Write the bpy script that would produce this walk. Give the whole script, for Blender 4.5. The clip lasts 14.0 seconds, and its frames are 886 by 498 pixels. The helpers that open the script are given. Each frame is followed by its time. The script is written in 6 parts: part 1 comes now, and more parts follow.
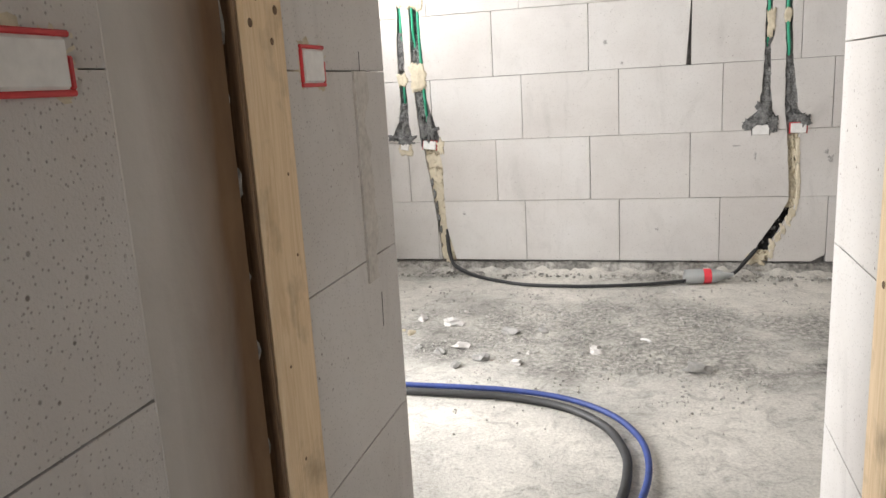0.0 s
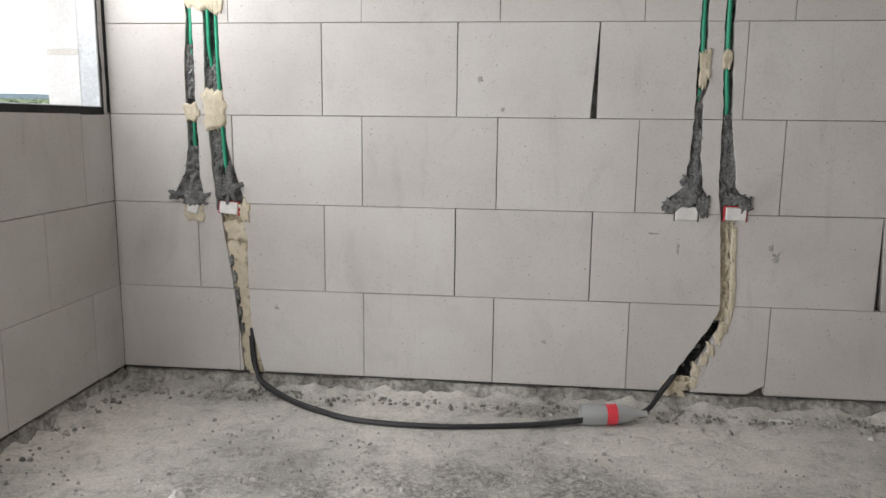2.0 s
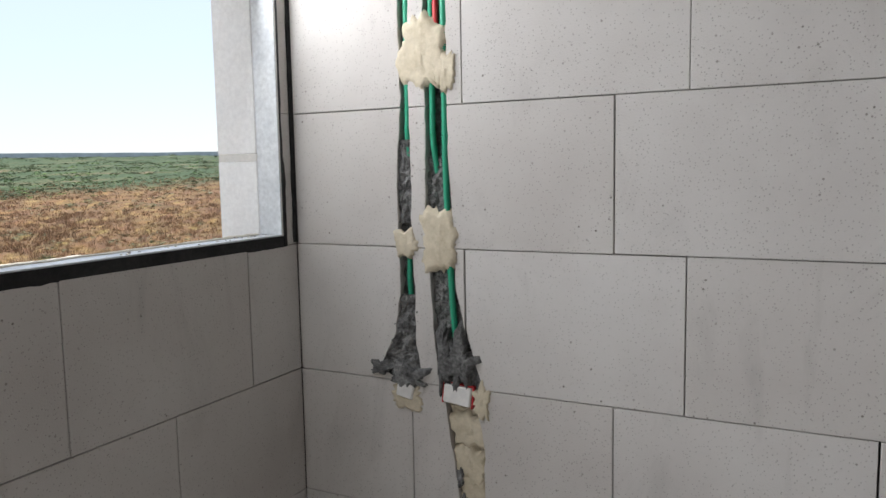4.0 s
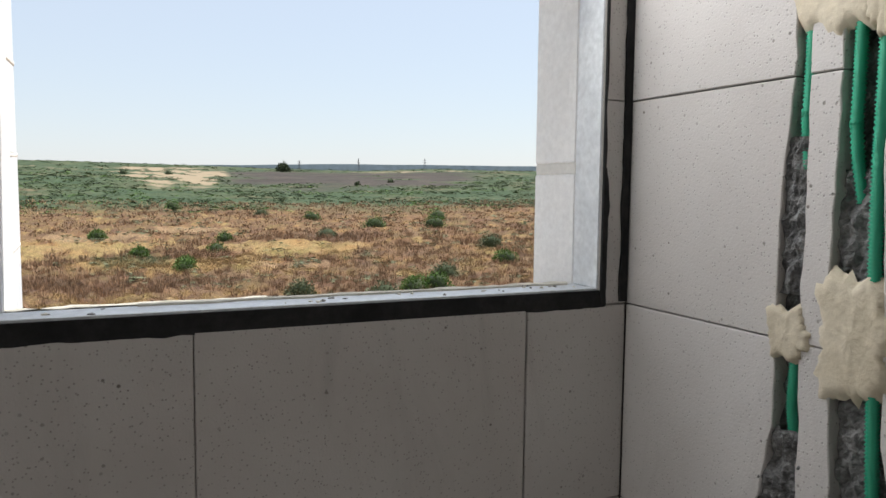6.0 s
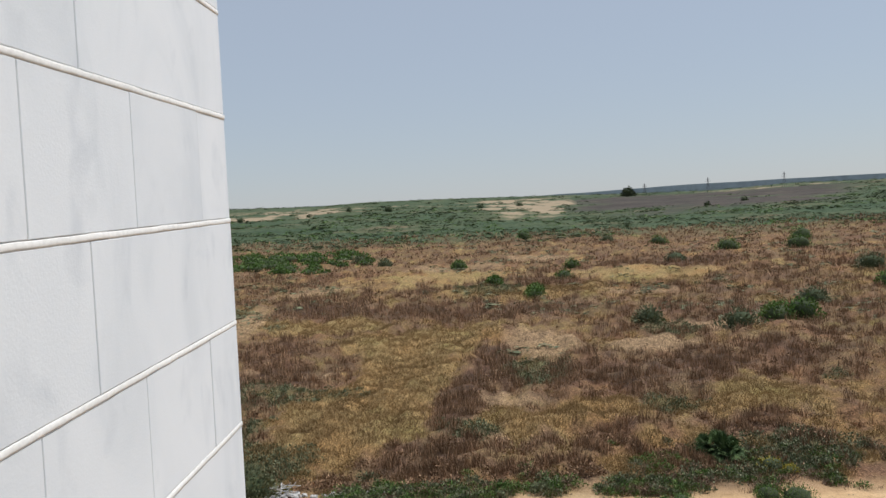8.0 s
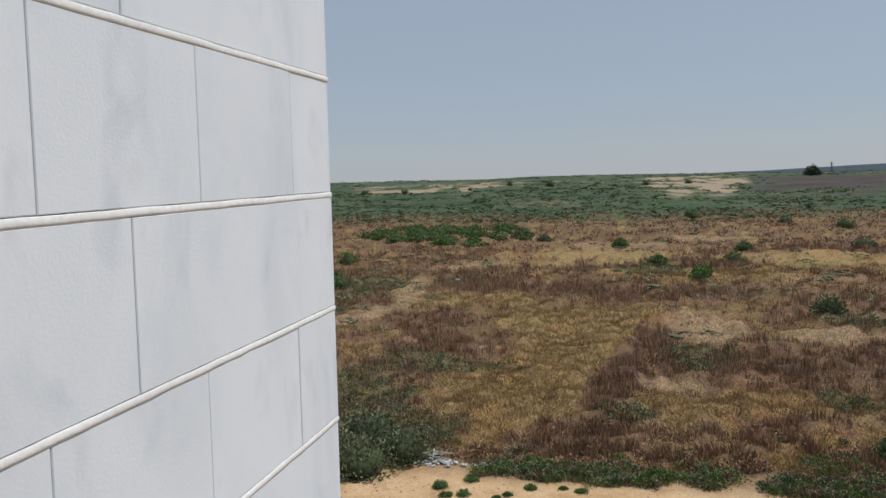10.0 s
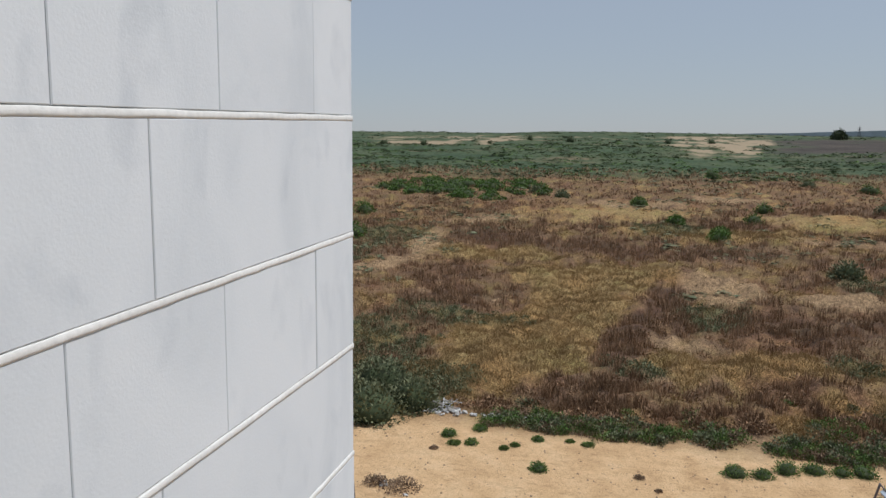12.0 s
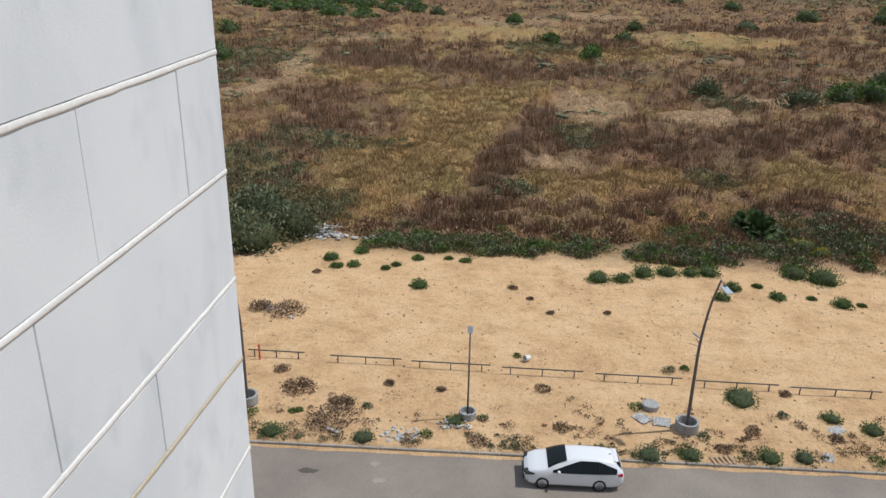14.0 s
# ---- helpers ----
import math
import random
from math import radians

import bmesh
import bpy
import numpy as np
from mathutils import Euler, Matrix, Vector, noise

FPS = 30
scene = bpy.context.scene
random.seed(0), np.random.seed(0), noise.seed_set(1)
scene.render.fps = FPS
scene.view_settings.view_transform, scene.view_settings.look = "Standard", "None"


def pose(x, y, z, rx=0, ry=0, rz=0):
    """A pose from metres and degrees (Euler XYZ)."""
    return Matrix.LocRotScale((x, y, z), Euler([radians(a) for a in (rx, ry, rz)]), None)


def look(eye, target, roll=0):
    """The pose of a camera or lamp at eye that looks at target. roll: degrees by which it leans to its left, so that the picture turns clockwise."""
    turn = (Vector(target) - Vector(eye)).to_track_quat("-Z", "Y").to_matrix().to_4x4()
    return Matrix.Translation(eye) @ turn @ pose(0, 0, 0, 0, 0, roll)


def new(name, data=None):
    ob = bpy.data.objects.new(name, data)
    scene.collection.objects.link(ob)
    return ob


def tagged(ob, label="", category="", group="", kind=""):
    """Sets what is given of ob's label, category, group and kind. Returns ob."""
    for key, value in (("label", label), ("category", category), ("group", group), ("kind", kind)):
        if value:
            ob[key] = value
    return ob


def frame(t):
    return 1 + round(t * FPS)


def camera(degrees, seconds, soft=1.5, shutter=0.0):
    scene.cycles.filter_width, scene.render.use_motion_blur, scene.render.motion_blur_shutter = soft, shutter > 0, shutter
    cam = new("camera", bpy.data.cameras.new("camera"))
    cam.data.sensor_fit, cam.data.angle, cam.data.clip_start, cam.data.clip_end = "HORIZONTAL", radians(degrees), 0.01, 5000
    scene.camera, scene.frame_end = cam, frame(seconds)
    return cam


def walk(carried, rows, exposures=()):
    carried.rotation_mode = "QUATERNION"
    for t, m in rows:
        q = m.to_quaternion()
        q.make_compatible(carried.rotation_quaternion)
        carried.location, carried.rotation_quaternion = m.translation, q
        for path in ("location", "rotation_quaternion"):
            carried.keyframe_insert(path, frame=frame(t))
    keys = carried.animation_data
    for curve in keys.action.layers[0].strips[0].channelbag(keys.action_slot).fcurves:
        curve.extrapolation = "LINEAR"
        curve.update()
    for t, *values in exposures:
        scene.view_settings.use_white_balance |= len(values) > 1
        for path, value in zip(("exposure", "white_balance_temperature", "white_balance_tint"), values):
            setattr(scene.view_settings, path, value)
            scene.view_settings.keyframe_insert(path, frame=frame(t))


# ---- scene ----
cam = camera(61.1, 14.0)
PATH = [
    (0, (1.977, -4.819, 1.25), (1.442, -2.94, 0.826), -3.3),
    (0.5, (1.937, -4.432, 1.251), (1.486, -2.522, 0.864), -1.9),
    (1, (1.849, -4.083, 1.217), (1.753, -2.13, 0.794), -1.1),
    (1.5, (1.919, -3.709, 1.21), (1.925, -1.756, 0.778), -1.4),
    (2, (1.92, -3.306, 1.266), (1.699, -1.346, 0.934), 0.6),
    (2.2, (1.828, -3.163, 1.262), (1.568, -1.204, 0.953), 0.9),
    (4.3, (1.477, -1.723, 1.528), (0.374, -0.065, 1.341), -0.3),
    (4.5, (1.485, -1.63, 1.518), (0.239, -0.077, 1.323), 0.5),
    (5, (1.576, -1.379, 1.521), (0.035, -0.133, 1.249), 3.5),
    (5.5, (1.456, -1.162, 1.544), (-0.24, -0.148, 1.234), 2.6),
    (6, (1.214, -0.945, 1.52), (-0.606, -0.132, 1.354), 0.6),
    (6.5, (1.003, -0.664, 1.52), (-0.928, -0.16, 1.405), 0.5),
    (7, (0.836, -0.479, 1.552), (-1.153, -0.32, 1.431), 0.6),
    (7.5, (0.595, -0.466, 1.557), (-1.401, -0.47, 1.436), -1.2),
    (8, (0.362, -0.447, 1.601), (-1.635, -0.516, 1.519), -2.7),
    (8.5, (0.149, -0.379, 1.612), (-1.833, -0.642, 1.56), -2.8),
    (9, (-0.002, -0.355, 1.631), (-1.957, -0.763, 1.517), -3.7),
    (11.5, (-0.032, -0.371, 1.548), (-1.946, -0.936, 1.405), 1.4),
    (12, (-0.052, -0.379, 1.534), (-1.964, -0.907, 1.273), 0.6),
    (12.5, (-0.078, -0.386, 1.519), (-1.973, -0.839, 1.071), 0.3),
    (13, (-0.074, -0.38, 1.518), (-1.951, -0.728, 0.922), 0.6),
    (13.5, (-0.069, -0.374, 1.515), (-1.923, -0.62, 0.807), 1.0),
    (14, (-0.067, -0.382, 1.52), (-1.928, -0.569, 0.811), 1.1),
]
walk(cam, [(t, look(e, g, r)) for t, e, g, r in PATH],
     [(0, 2.45, 6450, 10), (.6, 2.2, 6400, 10), (1.1, 2.05, 6250, 10), (1.6, 1.85, 6300, 10), (2.2, 1.85, 6250, 10), (4.3, 1.05, 6150, 10), (5.5, 1.02, 6150, 10), (6.5, .66, 6350, 10), (7.5, .35, 6200, 10), (9, -.02, 6000, 10), (11.5, -.06, 5980, 10), (12.5, -.02, 5980, 10), (14, .08, 6000, 10)])

# ---- sky and sun ----
SUN_TO = Vector((-.12, .475, .9)).normalized()
sky_world = bpy.data.worlds.new("hazy_sky")
scene.world = sky_world
sky_world.use_nodes = True
sky_nodes = sky_world.node_tree.nodes
sky_tex = sky_nodes.new("ShaderNodeTexSky")
sky_tex.sky_type = 'NISHITA'
sky_tex.sun_disc = False
sky_tex.sun_elevation = math.asin(SUN_TO.z)
sky_tex.sun_rotation = math.atan2(SUN_TO.x, SUN_TO.y)
sky_tex.air_density, sky_tex.dust_density, sky_tex.ozone_density = 1.3, .35, 2.0
haze = sky_nodes.new("ShaderNodeMix")
haze.data_type = 'RGBA'
haze.inputs[0].default_value = .78
haze.inputs[7].default_value = (3.4, 3.62, 3.98, 1)
sky_world.node_tree.links.new(sky_tex.outputs[0], haze.inputs[6])
sky_world.node_tree.links.new(haze.outputs[2], sky_nodes["Background"].inputs[0])
sky_nodes["Background"].inputs[1].default_value = .11
sun_data = bpy.data.lights.new("sun", 'SUN')
sun_data.energy, sun_data.angle, sun_data.color = 3.2, radians(.6), (1, .95, .87)
new("sun", sun_data).matrix_world = look(SUN_TO * 60, (0, 0, 0))
# skylight through the room's tall second opening, which stands in for the bright hazy sky outside it
sky_lamp = bpy.data.lights.new("balcony_skylight", 'AREA')
sky_lamp.shape, sky_lamp.size, sky_lamp.size_y = 'RECTANGLE', 1.1, 2.1
sky_lamp.energy, sky_lamp.color = 21, (1, .985, .97)
new("balcony_skylight", sky_lamp).matrix_world = look((-.12, -2.375, 1.22), (2, -2.375, 1.22))

# area lamp added in the window opening's unseen upper part to boost the skylight
win_lamp = bpy.data.lights.new("window_sky_boost", 'AREA')
win_lamp.shape, win_lamp.size, win_lamp.size_y = 'RECTANGLE', .9, .28
win_lamp.energy, win_lamp.color = 7, (1, .985, .965)
new("window_sky_boost", win_lamp).matrix_world = look((0, -.58, 2.19), (2, -.5, 1.7))

# fill lamp added in an assumed, unseen doorway at the passage's end
end_lamp = bpy.data.lights.new("passage_fill", 'AREA')
end_lamp.shape, end_lamp.size, end_lamp.size_y = 'RECTANGLE', .75, 2.0
end_lamp.energy, end_lamp.color = 2.2, (1, .93, .84)
new("passage_fill", end_lamp).matrix_world = look((1.9, -6.58, 1.1), (1.9, -4, 1.1))

# ---- helpers for geometry ----
rnd = random.Random(7)


def thing(name, label, category, at=(0, 0, 0), group="", turn=0, kind=""):
    ob = new(name)
    ob.empty_display_size = .1
    ob.matrix_world = pose(*at, 0, 0, turn)
    return tagged(ob, label, category, group, kind)


def mesh_of(name, geo, material, smooth=False):
    me = bpy.data.meshes.new(name)
    if isinstance(geo, bmesh.types.BMesh):
        geo.to_mesh(me)
        geo.free()
    else:
        me.from_pydata([tuple(v) for v in geo[0]], [], geo[1])
    me.materials.append(material)
    if smooth:
        me.polygons.foreach_set("use_smooth", [True] * len(me.polygons))
    me.update()
    return me


def part(name, geo, material, parent=None, label="", smooth=False):
    ob = new(name, mesh_of(name, geo, material, smooth))
    ob.parent = parent
    return tagged(ob, label)


def solo(name, geo, material, label, category, group="", kind="", smooth=False):
    return tagged(part(name, geo, material, None, "", smooth), label, category, group, kind)


def join(*geos):
    vs, fs = [], []
    for v, f in geos:
        k = len(vs)
        vs += [tuple(p) for p in v]
        fs += [tuple(i + k for i in q) for q in f]
    return vs, fs


def moved(geo, m):
    return [m @ Vector(v) for v in geo[0]], geo[1]


def box(a, b, c=.004):
    """A box from a to b with chamfered edges."""
    lo, hi = [min(p) for p in zip(a, b)], [max(p) for p in zip(a, b)]
    bm = bmesh.new()
    bmesh.ops.create_cube(bm, size=1)
    for v in bm.verts:
        v.co = Vector([(lo[i] + hi[i]) / 2 + v.co[i] * (hi[i] - lo[i]) for i in range(3)])
    c = min(c, .3 * min(h - l for h, l in zip(hi, lo)))
    if c > 0:
        bmesh.ops.bevel(bm, geom=bm.edges[:], offset=c, segments=1, affect='EDGES')
    out = ([v.co.copy() for v in bm.verts], [tuple(v.index for v in f.verts) for f in bm.faces])
    bm.verts.index_update()
    out = ([v.co.copy() for v in bm.verts], [tuple(v.index for v in f.verts) for f in bm.faces])
    bm.free()
    return out


def tube(points, radii, n=10, closed=True):
    """A tube swept along points; radii is one number or one for each point."""
    pts = [Vector(p) for p in points]
    rs = radii if isinstance(radii, (list, tuple)) else [radii] * len(pts)
    vs, fs = [], []
    side = None
    for i, p in enumerate(pts):
        d = (pts[min(i + 1, len(pts) - 1)] - pts[max(i - 1, 0)]).normalized()
        if side is None:
            side = d.orthogonal().normalized()
        side = (side - d * side.dot(d)).normalized()
        up = d.cross(side)
        vs += [p + rs[i] * (math.cos(6.28318 * k / n) * side + math.sin(6.28318 * k / n) * up) for k in range(n)]
    for i in range(len(pts) - 1):
        fs += [(i * n + k, i * n + (k + 1) % n, (i + 1) * n + (k + 1) % n, (i + 1) * n + k) for k in range(n)]
    if closed:
        fs += [tuple(range(n))[::-1], tuple((len(pts) - 1) * n + k for k in range(n))]
    return vs, fs


def spline(points, steps=8):
    """Points along a smooth curve through the given ones."""
    p = [Vector(q) for q in points]
    p = [2 * p[0] - p[1]] + p + [2 * p[-1] - p[-2]]
    out = []
    for i in range(1, len(p) - 2):
        for k in range(steps):
            t = k / steps
            a, b, c, d = p[i - 1:i + 3]
            out.append(.5 * (2 * b + (c - a) * t + (2 * a - 5 * b + 4 * c - d) * t * t + (3 * b - a - 3 * c + d) * t ** 3))
    return out + [p[-2]]


def ring(profile, n=24, at=(0, 0, 0)):
    """A turned shape: profile is (radius, height) from bottom to top."""
    vs = [(at[0] + r * math.cos(6.28318 * k / n), at[1] + r * math.sin(6.28318 * k / n), at[2] + z) for r, z in profile for k in range(n)]
    fs = [(i * n + k, i * n + (k + 1) % n, (i + 1) * n + (k + 1) % n, (i + 1) * n + k) for i in range(len(profile) - 1) for k in range(n)]
    return vs, fs + [tuple(range(n))[::-1], tuple((len(profile) - 1) * n + k for k in range(n))]


def lump(at, size, seed=0, rough=.3, level=2, scale=1.6):
    """A stone: a rough ball of the given half sizes."""
    bm = bmesh.new()
    bmesh.ops.create_icosphere(bm, subdivisions=level, radius=1)
    for v in bm.verts:
        q = v.co * scale + Vector((seed * 7.3, seed * 3.1, seed))
        v.co *= 1 + rough * noise.noise(q) + rough * .6 * noise.noise(q * 2.7)
        v.co = Vector([at[i] + v.co[i] * size[i] for i in range(3)])
    bm.verts.index_update()
    out = ([v.co.copy() for v in bm.verts], [tuple(v.index for v in f.verts) for f in bm.faces])
    bm.free()
    return out


# ---- materials ----
def material(name, rough=.8, metal=0.0, spec=.4):
    m = bpy.data.materials.new(name)
    m.use_nodes = True
    b = m.node_tree.nodes["Principled BSDF"]
    b.inputs["Roughness"].default_value = rough
    b.inputs["Metallic"].default_value = metal
    b.inputs["Specular IOR Level"].default_value = spec
    return m, m.node_tree.nodes, m.node_tree.links, b


def node(ns, kind, **sets):
    n = ns.new(kind)
    for key, value in sets.items():
        n.inputs[key].default_value = value
    return n


def noise_at(ns, ls, scale, detail=4, rough=.55, stretch=None, warp=0):
    g = ns.new("ShaderNodeNewGeometry").outputs["Position"]
    if stretch:
        m = ns.new("ShaderNodeVectorMath")
        m.operation = 'MULTIPLY'
        m.inputs[1].default_value = stretch
        ls.new(g, m.inputs[0])
        g = m.outputs[0]
    t = node(ns, "ShaderNodeTexNoise", Scale=scale, Detail=detail, Roughness=rough, Distortion=warp)
    ls.new(g, t.inputs["Vector"])
    return t.outputs["Fac"]


def ramp(ns, ls, fac, stops):
    r = ns.new("ShaderNodeValToRGB")
    els = r.color_ramp.elements
    while len(els) < len(stops):
        els.new(.5)
    for e, (p, c) in zip(els, stops):
        e.position, e.color = p, (*c, 1) if len(c) == 3 else c
    ls.new(fac, r.inputs[0])
    return r.outputs[0]


def mixed(ns, ls, a, b, fac, how='MIX'):
    m = ns.new("ShaderNodeMix")
    m.data_type, m.blend_type = 'RGBA', how
    for value, k in ((a, 6), (b, 7), (fac, 0)):
        if isinstance(value, bpy.types.NodeSocket):
            ls.new(value, m.inputs[k])
        elif k == 0:
            m.inputs[0].default_value = value
        else:
            m.inputs[k].default_value = (*value, 1)
    return m.outputs[2]


def grey(v):
    return (v, v, v)


def bumped(ns, ls, bsdf, height, strength=.3, distance=.01):
    b = node(ns, "ShaderNodeBump", Strength=strength, Distance=distance)
    ls.new(height, b.inputs["Height"])
    ls.new(b.outputs[0], bsdf.inputs["Normal"])


def surface(name, dark, light, scale=3, fine=60, rough=.85, metal=0.0, relief=.3, depth=.005, vary=.12, stretch=None, spec=.35):
    """A worn surface: patches at one scale, grain at a finer one, and a tone of its own for each piece."""
    m, ns, ls, b = material(name, rough, metal, spec)
    big = noise_at(ns, ls, scale, 5, .6, stretch)
    small = noise_at(ns, ls, fine, 6, .6, stretch)
    c = ramp(ns, ls, big, [(.3, dark), (.7, light)])
    c = mixed(ns, ls, c, ramp(ns, ls, small, [(.3, grey(1 - 1.6 * vary)), (.7, grey(1 + vary))]), 1.0, 'MULTIPLY')
    info = ns.new("ShaderNodeObjectInfo").outputs["Random"]
    c = mixed(ns, ls, c, ramp(ns, ls, info, [(0, grey(1 - vary * .6)), (1, grey(1))]), 1.0, 'MULTIPLY')
    ls.new(c, b.inputs["Base Color"])
    bumped(ns, ls, b, small, relief, depth)
    return m


def aerated_block():
    m, ns, ls, b = material("aerated_block", .95, 0, .2)
    big = noise_at(ns, ls, 2.2, 5, .6)
    c = ramp(ns, ls, big, [(.25, (.50, .475, .455)), (.55, (.57, .55, .53)), (.8, (.61, .595, .58))])
    smear = noise_at(ns, ls, 5, 6, .65, (1, 1, .35), 1.2)
    c = mixed(ns, ls, c, ramp(ns, ls, smear, [(.28, grey(.88)), (.45, grey(1))]), 1.0, 'MULTIPLY')
    g = ns.new("ShaderNodeNewGeometry").outputs["Position"]
    v = node(ns, "ShaderNodeTexVoronoi", Scale=34.0)
    ls.new(g, v.inputs["Vector"])
    v2 = node(ns, "ShaderNodeTexVoronoi", Scale=120.0)
    ls.new(g, v2.inputs["Vector"])
    mask = ramp(ns, ls, noise_at(ns, ls, 6, 3), [(.42, grey(1)), (.62, grey(0))])
    pit = mixed(ns, ls, ramp(ns, ls, v.outputs["Distance"], [(.06, grey(0)), (.12, grey(1))]), grey(1), mask)
    fine = ramp(ns, ls, v2.outputs["Distance"], [(.1, grey(.5)), (.24, grey(1))])
    pits = mixed(ns, ls, pit, fine, 1.0, 'MULTIPLY')
    c = mixed(ns, ls, c, ramp(ns, ls, pits, [(0, (.42, .4, .38)), (1, grey(1))]), 1.0, 'MULTIPLY')
    info = ns.new("ShaderNodeObjectInfo").outputs["Random"]
    c = mixed(ns, ls, c, ramp(ns, ls, info, [(0, (.93, .92, .91)), (1, grey(1))]), 1.0, 'MULTIPLY')
    ls.new(c, b.inputs["Base Color"])
    grain = mixed(ns, ls, pits, noise_at(ns, ls, 220, 3), .35)
    bumped(ns, ls, b, grain, .75, .004)
    return m


def screed():
    m, ns, ls, b = material("dusty_screed", .95, 0, .2)
    big = noise_at(ns, ls, 1.1, 6, .62, None, .6)
    c = ramp(ns, ls, big, [(.32, (.29, .278, .255)), (.46, (.48, .462, .425)), (.62, (.62, .592, .54))])
    mid = noise_at(ns, ls, 9, 8, .7, None, 1.5)
    c = mixed(ns, ls, c, ramp(ns, ls, mid, [(.32, grey(.55)), (.48, grey(.97)), (.7, grey(1.12))]), .8, 'MULTIPLY')
    loose = ns.new("ShaderNodeAttribute")
    loose.attribute_name = "grit"
    speck = ramp(ns, ls, noise_at(ns, ls, 38, 6, .75), [(.38, (.34, .345, .35)), (.5, (.62, .62, .62)), (.62, grey(.95))])
    c = mixed(ns, ls, c, mixed(ns, ls, grey(1), speck, ramp(ns, ls, loose.outputs["Fac"], [(.15, grey(0)), (.75, grey(1))])), 1.0, 'MULTIPLY')
    fine = noise_at(ns, ls, 90, 6, .7)
    c = mixed(ns, ls, c, ramp(ns, ls, fine, [(.3, grey(.6)), (.6, grey(1.1))]), .7, 'MULTIPLY')
    ls.new(c, b.inputs["Base Color"])
    h = mixed(ns, ls, mid, fine, .5)
    bumped(ns, ls, b, h, .8, .012)
    return m


def pale_stone():
    m, ns, ls, b = material("pale_stone", .7, 0, .35)
    big = noise_at(ns, ls, 2.6, 5, .6, (1, 1, .55), .8)
    c = ramp(ns, ls, big, [(.3, (.655, .69, .72)), (.5, (.725, .755, .78)), (.75, (.765, .79, .81))])
    cloud = noise_at(ns, ls, 7, 4, .5, (1, 1, .6), .4)
    c = mixed(ns, ls, c, ramp(ns, ls, cloud, [(.27, (.87, .88, .895)), (.43, grey(1))]), 1.0, 'MULTIPLY')
    info = ns.new("ShaderNodeObjectInfo").outputs["Random"]
    c = mixed(ns, ls, c, ramp(ns, ls, info, [(0, (.95, .955, .96)), (1, grey(1))]), 1.0, 'MULTIPLY')
    ls.new(c, b.inputs["Base Color"])
    bumped(ns, ls, b, noise_at(ns, ls, 140, 5, .6), .25, .002)
    return m


def timber(name, dark, light, axis=(9, 9, .5)):
    m, ns, ls, b = material(name, .75, 0, .3)
    grain = noise_at(ns, ls, 7, 6, .65, axis, 1.8)
    c = ramp(ns, ls, grain, [(.3, dark), (.6, light)])
    blot = noise_at(ns, ls, 8, 4)
    c = mixed(ns, ls, c, ramp(ns, ls, blot, [(.25, grey(.55)), (.45, grey(1))]), 1.0, 'MULTIPLY')
    ls.new(c, b.inputs["Base Color"])
    bumped(ns, ls, b, grain, .35, .003)
    return m


def browning_block():
    """Block colour that turns brown towards the timber."""
    m, ns, ls, b = material("browning_block", .9, 0, .2)
    pos = ns.new("ShaderNodeSeparateXYZ")
    ls.new(ns.new("ShaderNodeNewGeometry").outputs["Position"], pos.inputs[0])
    w = node(ns, "ShaderNodeMath")
    w.operation = 'MULTIPLY_ADD'
    ls.new(noise_at(ns, ls, 6, 5, .6, (1, 1, .2), .5), w.inputs[0])
    w.inputs[1].default_value = .12
    ls.new(pos.outputs[1], w.inputs[2])
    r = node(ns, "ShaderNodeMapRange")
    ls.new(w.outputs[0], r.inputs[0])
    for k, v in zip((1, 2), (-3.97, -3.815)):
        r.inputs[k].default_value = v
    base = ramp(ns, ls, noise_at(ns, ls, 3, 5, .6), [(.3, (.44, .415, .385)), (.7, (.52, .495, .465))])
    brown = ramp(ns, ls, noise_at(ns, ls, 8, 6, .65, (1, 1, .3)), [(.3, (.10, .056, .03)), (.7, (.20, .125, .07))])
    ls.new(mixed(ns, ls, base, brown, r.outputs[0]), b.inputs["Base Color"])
    bumped(ns, ls, b, noise_at(ns, ls, 60, 5, .6), .3, .003)
    return m


def plain(name, colour, rough=.5, metal=0.0, vary=.08, fine=40, spec=.5, relief=.1):
    return surface(name, tuple(c * (1 - vary) for c in colour), colour, 4, fine, rough, metal, relief, .002, vary * .6, None, spec)


def clear(name, colour, rough=.05, ior=1.45):
    m, ns, ls, b = material(name, rough)
    b.inputs["Base Color"].default_value = (*colour, 1)
    b.inputs["Transmission Weight"].default_value = .72
    b.inputs["IOR"].default_value = ior
    return m


def leaves(name, dark, light, scale=1.2):
    m, ns, ls, b = material(name, .7, 0, .25)
    isle = ns.new("ShaderNodeNewGeometry").outputs["Random Per Island"]
    c = ramp(ns, ls, isle, [(0, dark), (1, light)])
    c = mixed(ns, ls, c, ramp(ns, ls, noise_at(ns, ls, scale, 3), [(.3, grey(.7)), (.7, grey(1.2))]), 1.0, 'MULTIPLY')
    ls.new(c, b.inputs["Base Color"])
    return m


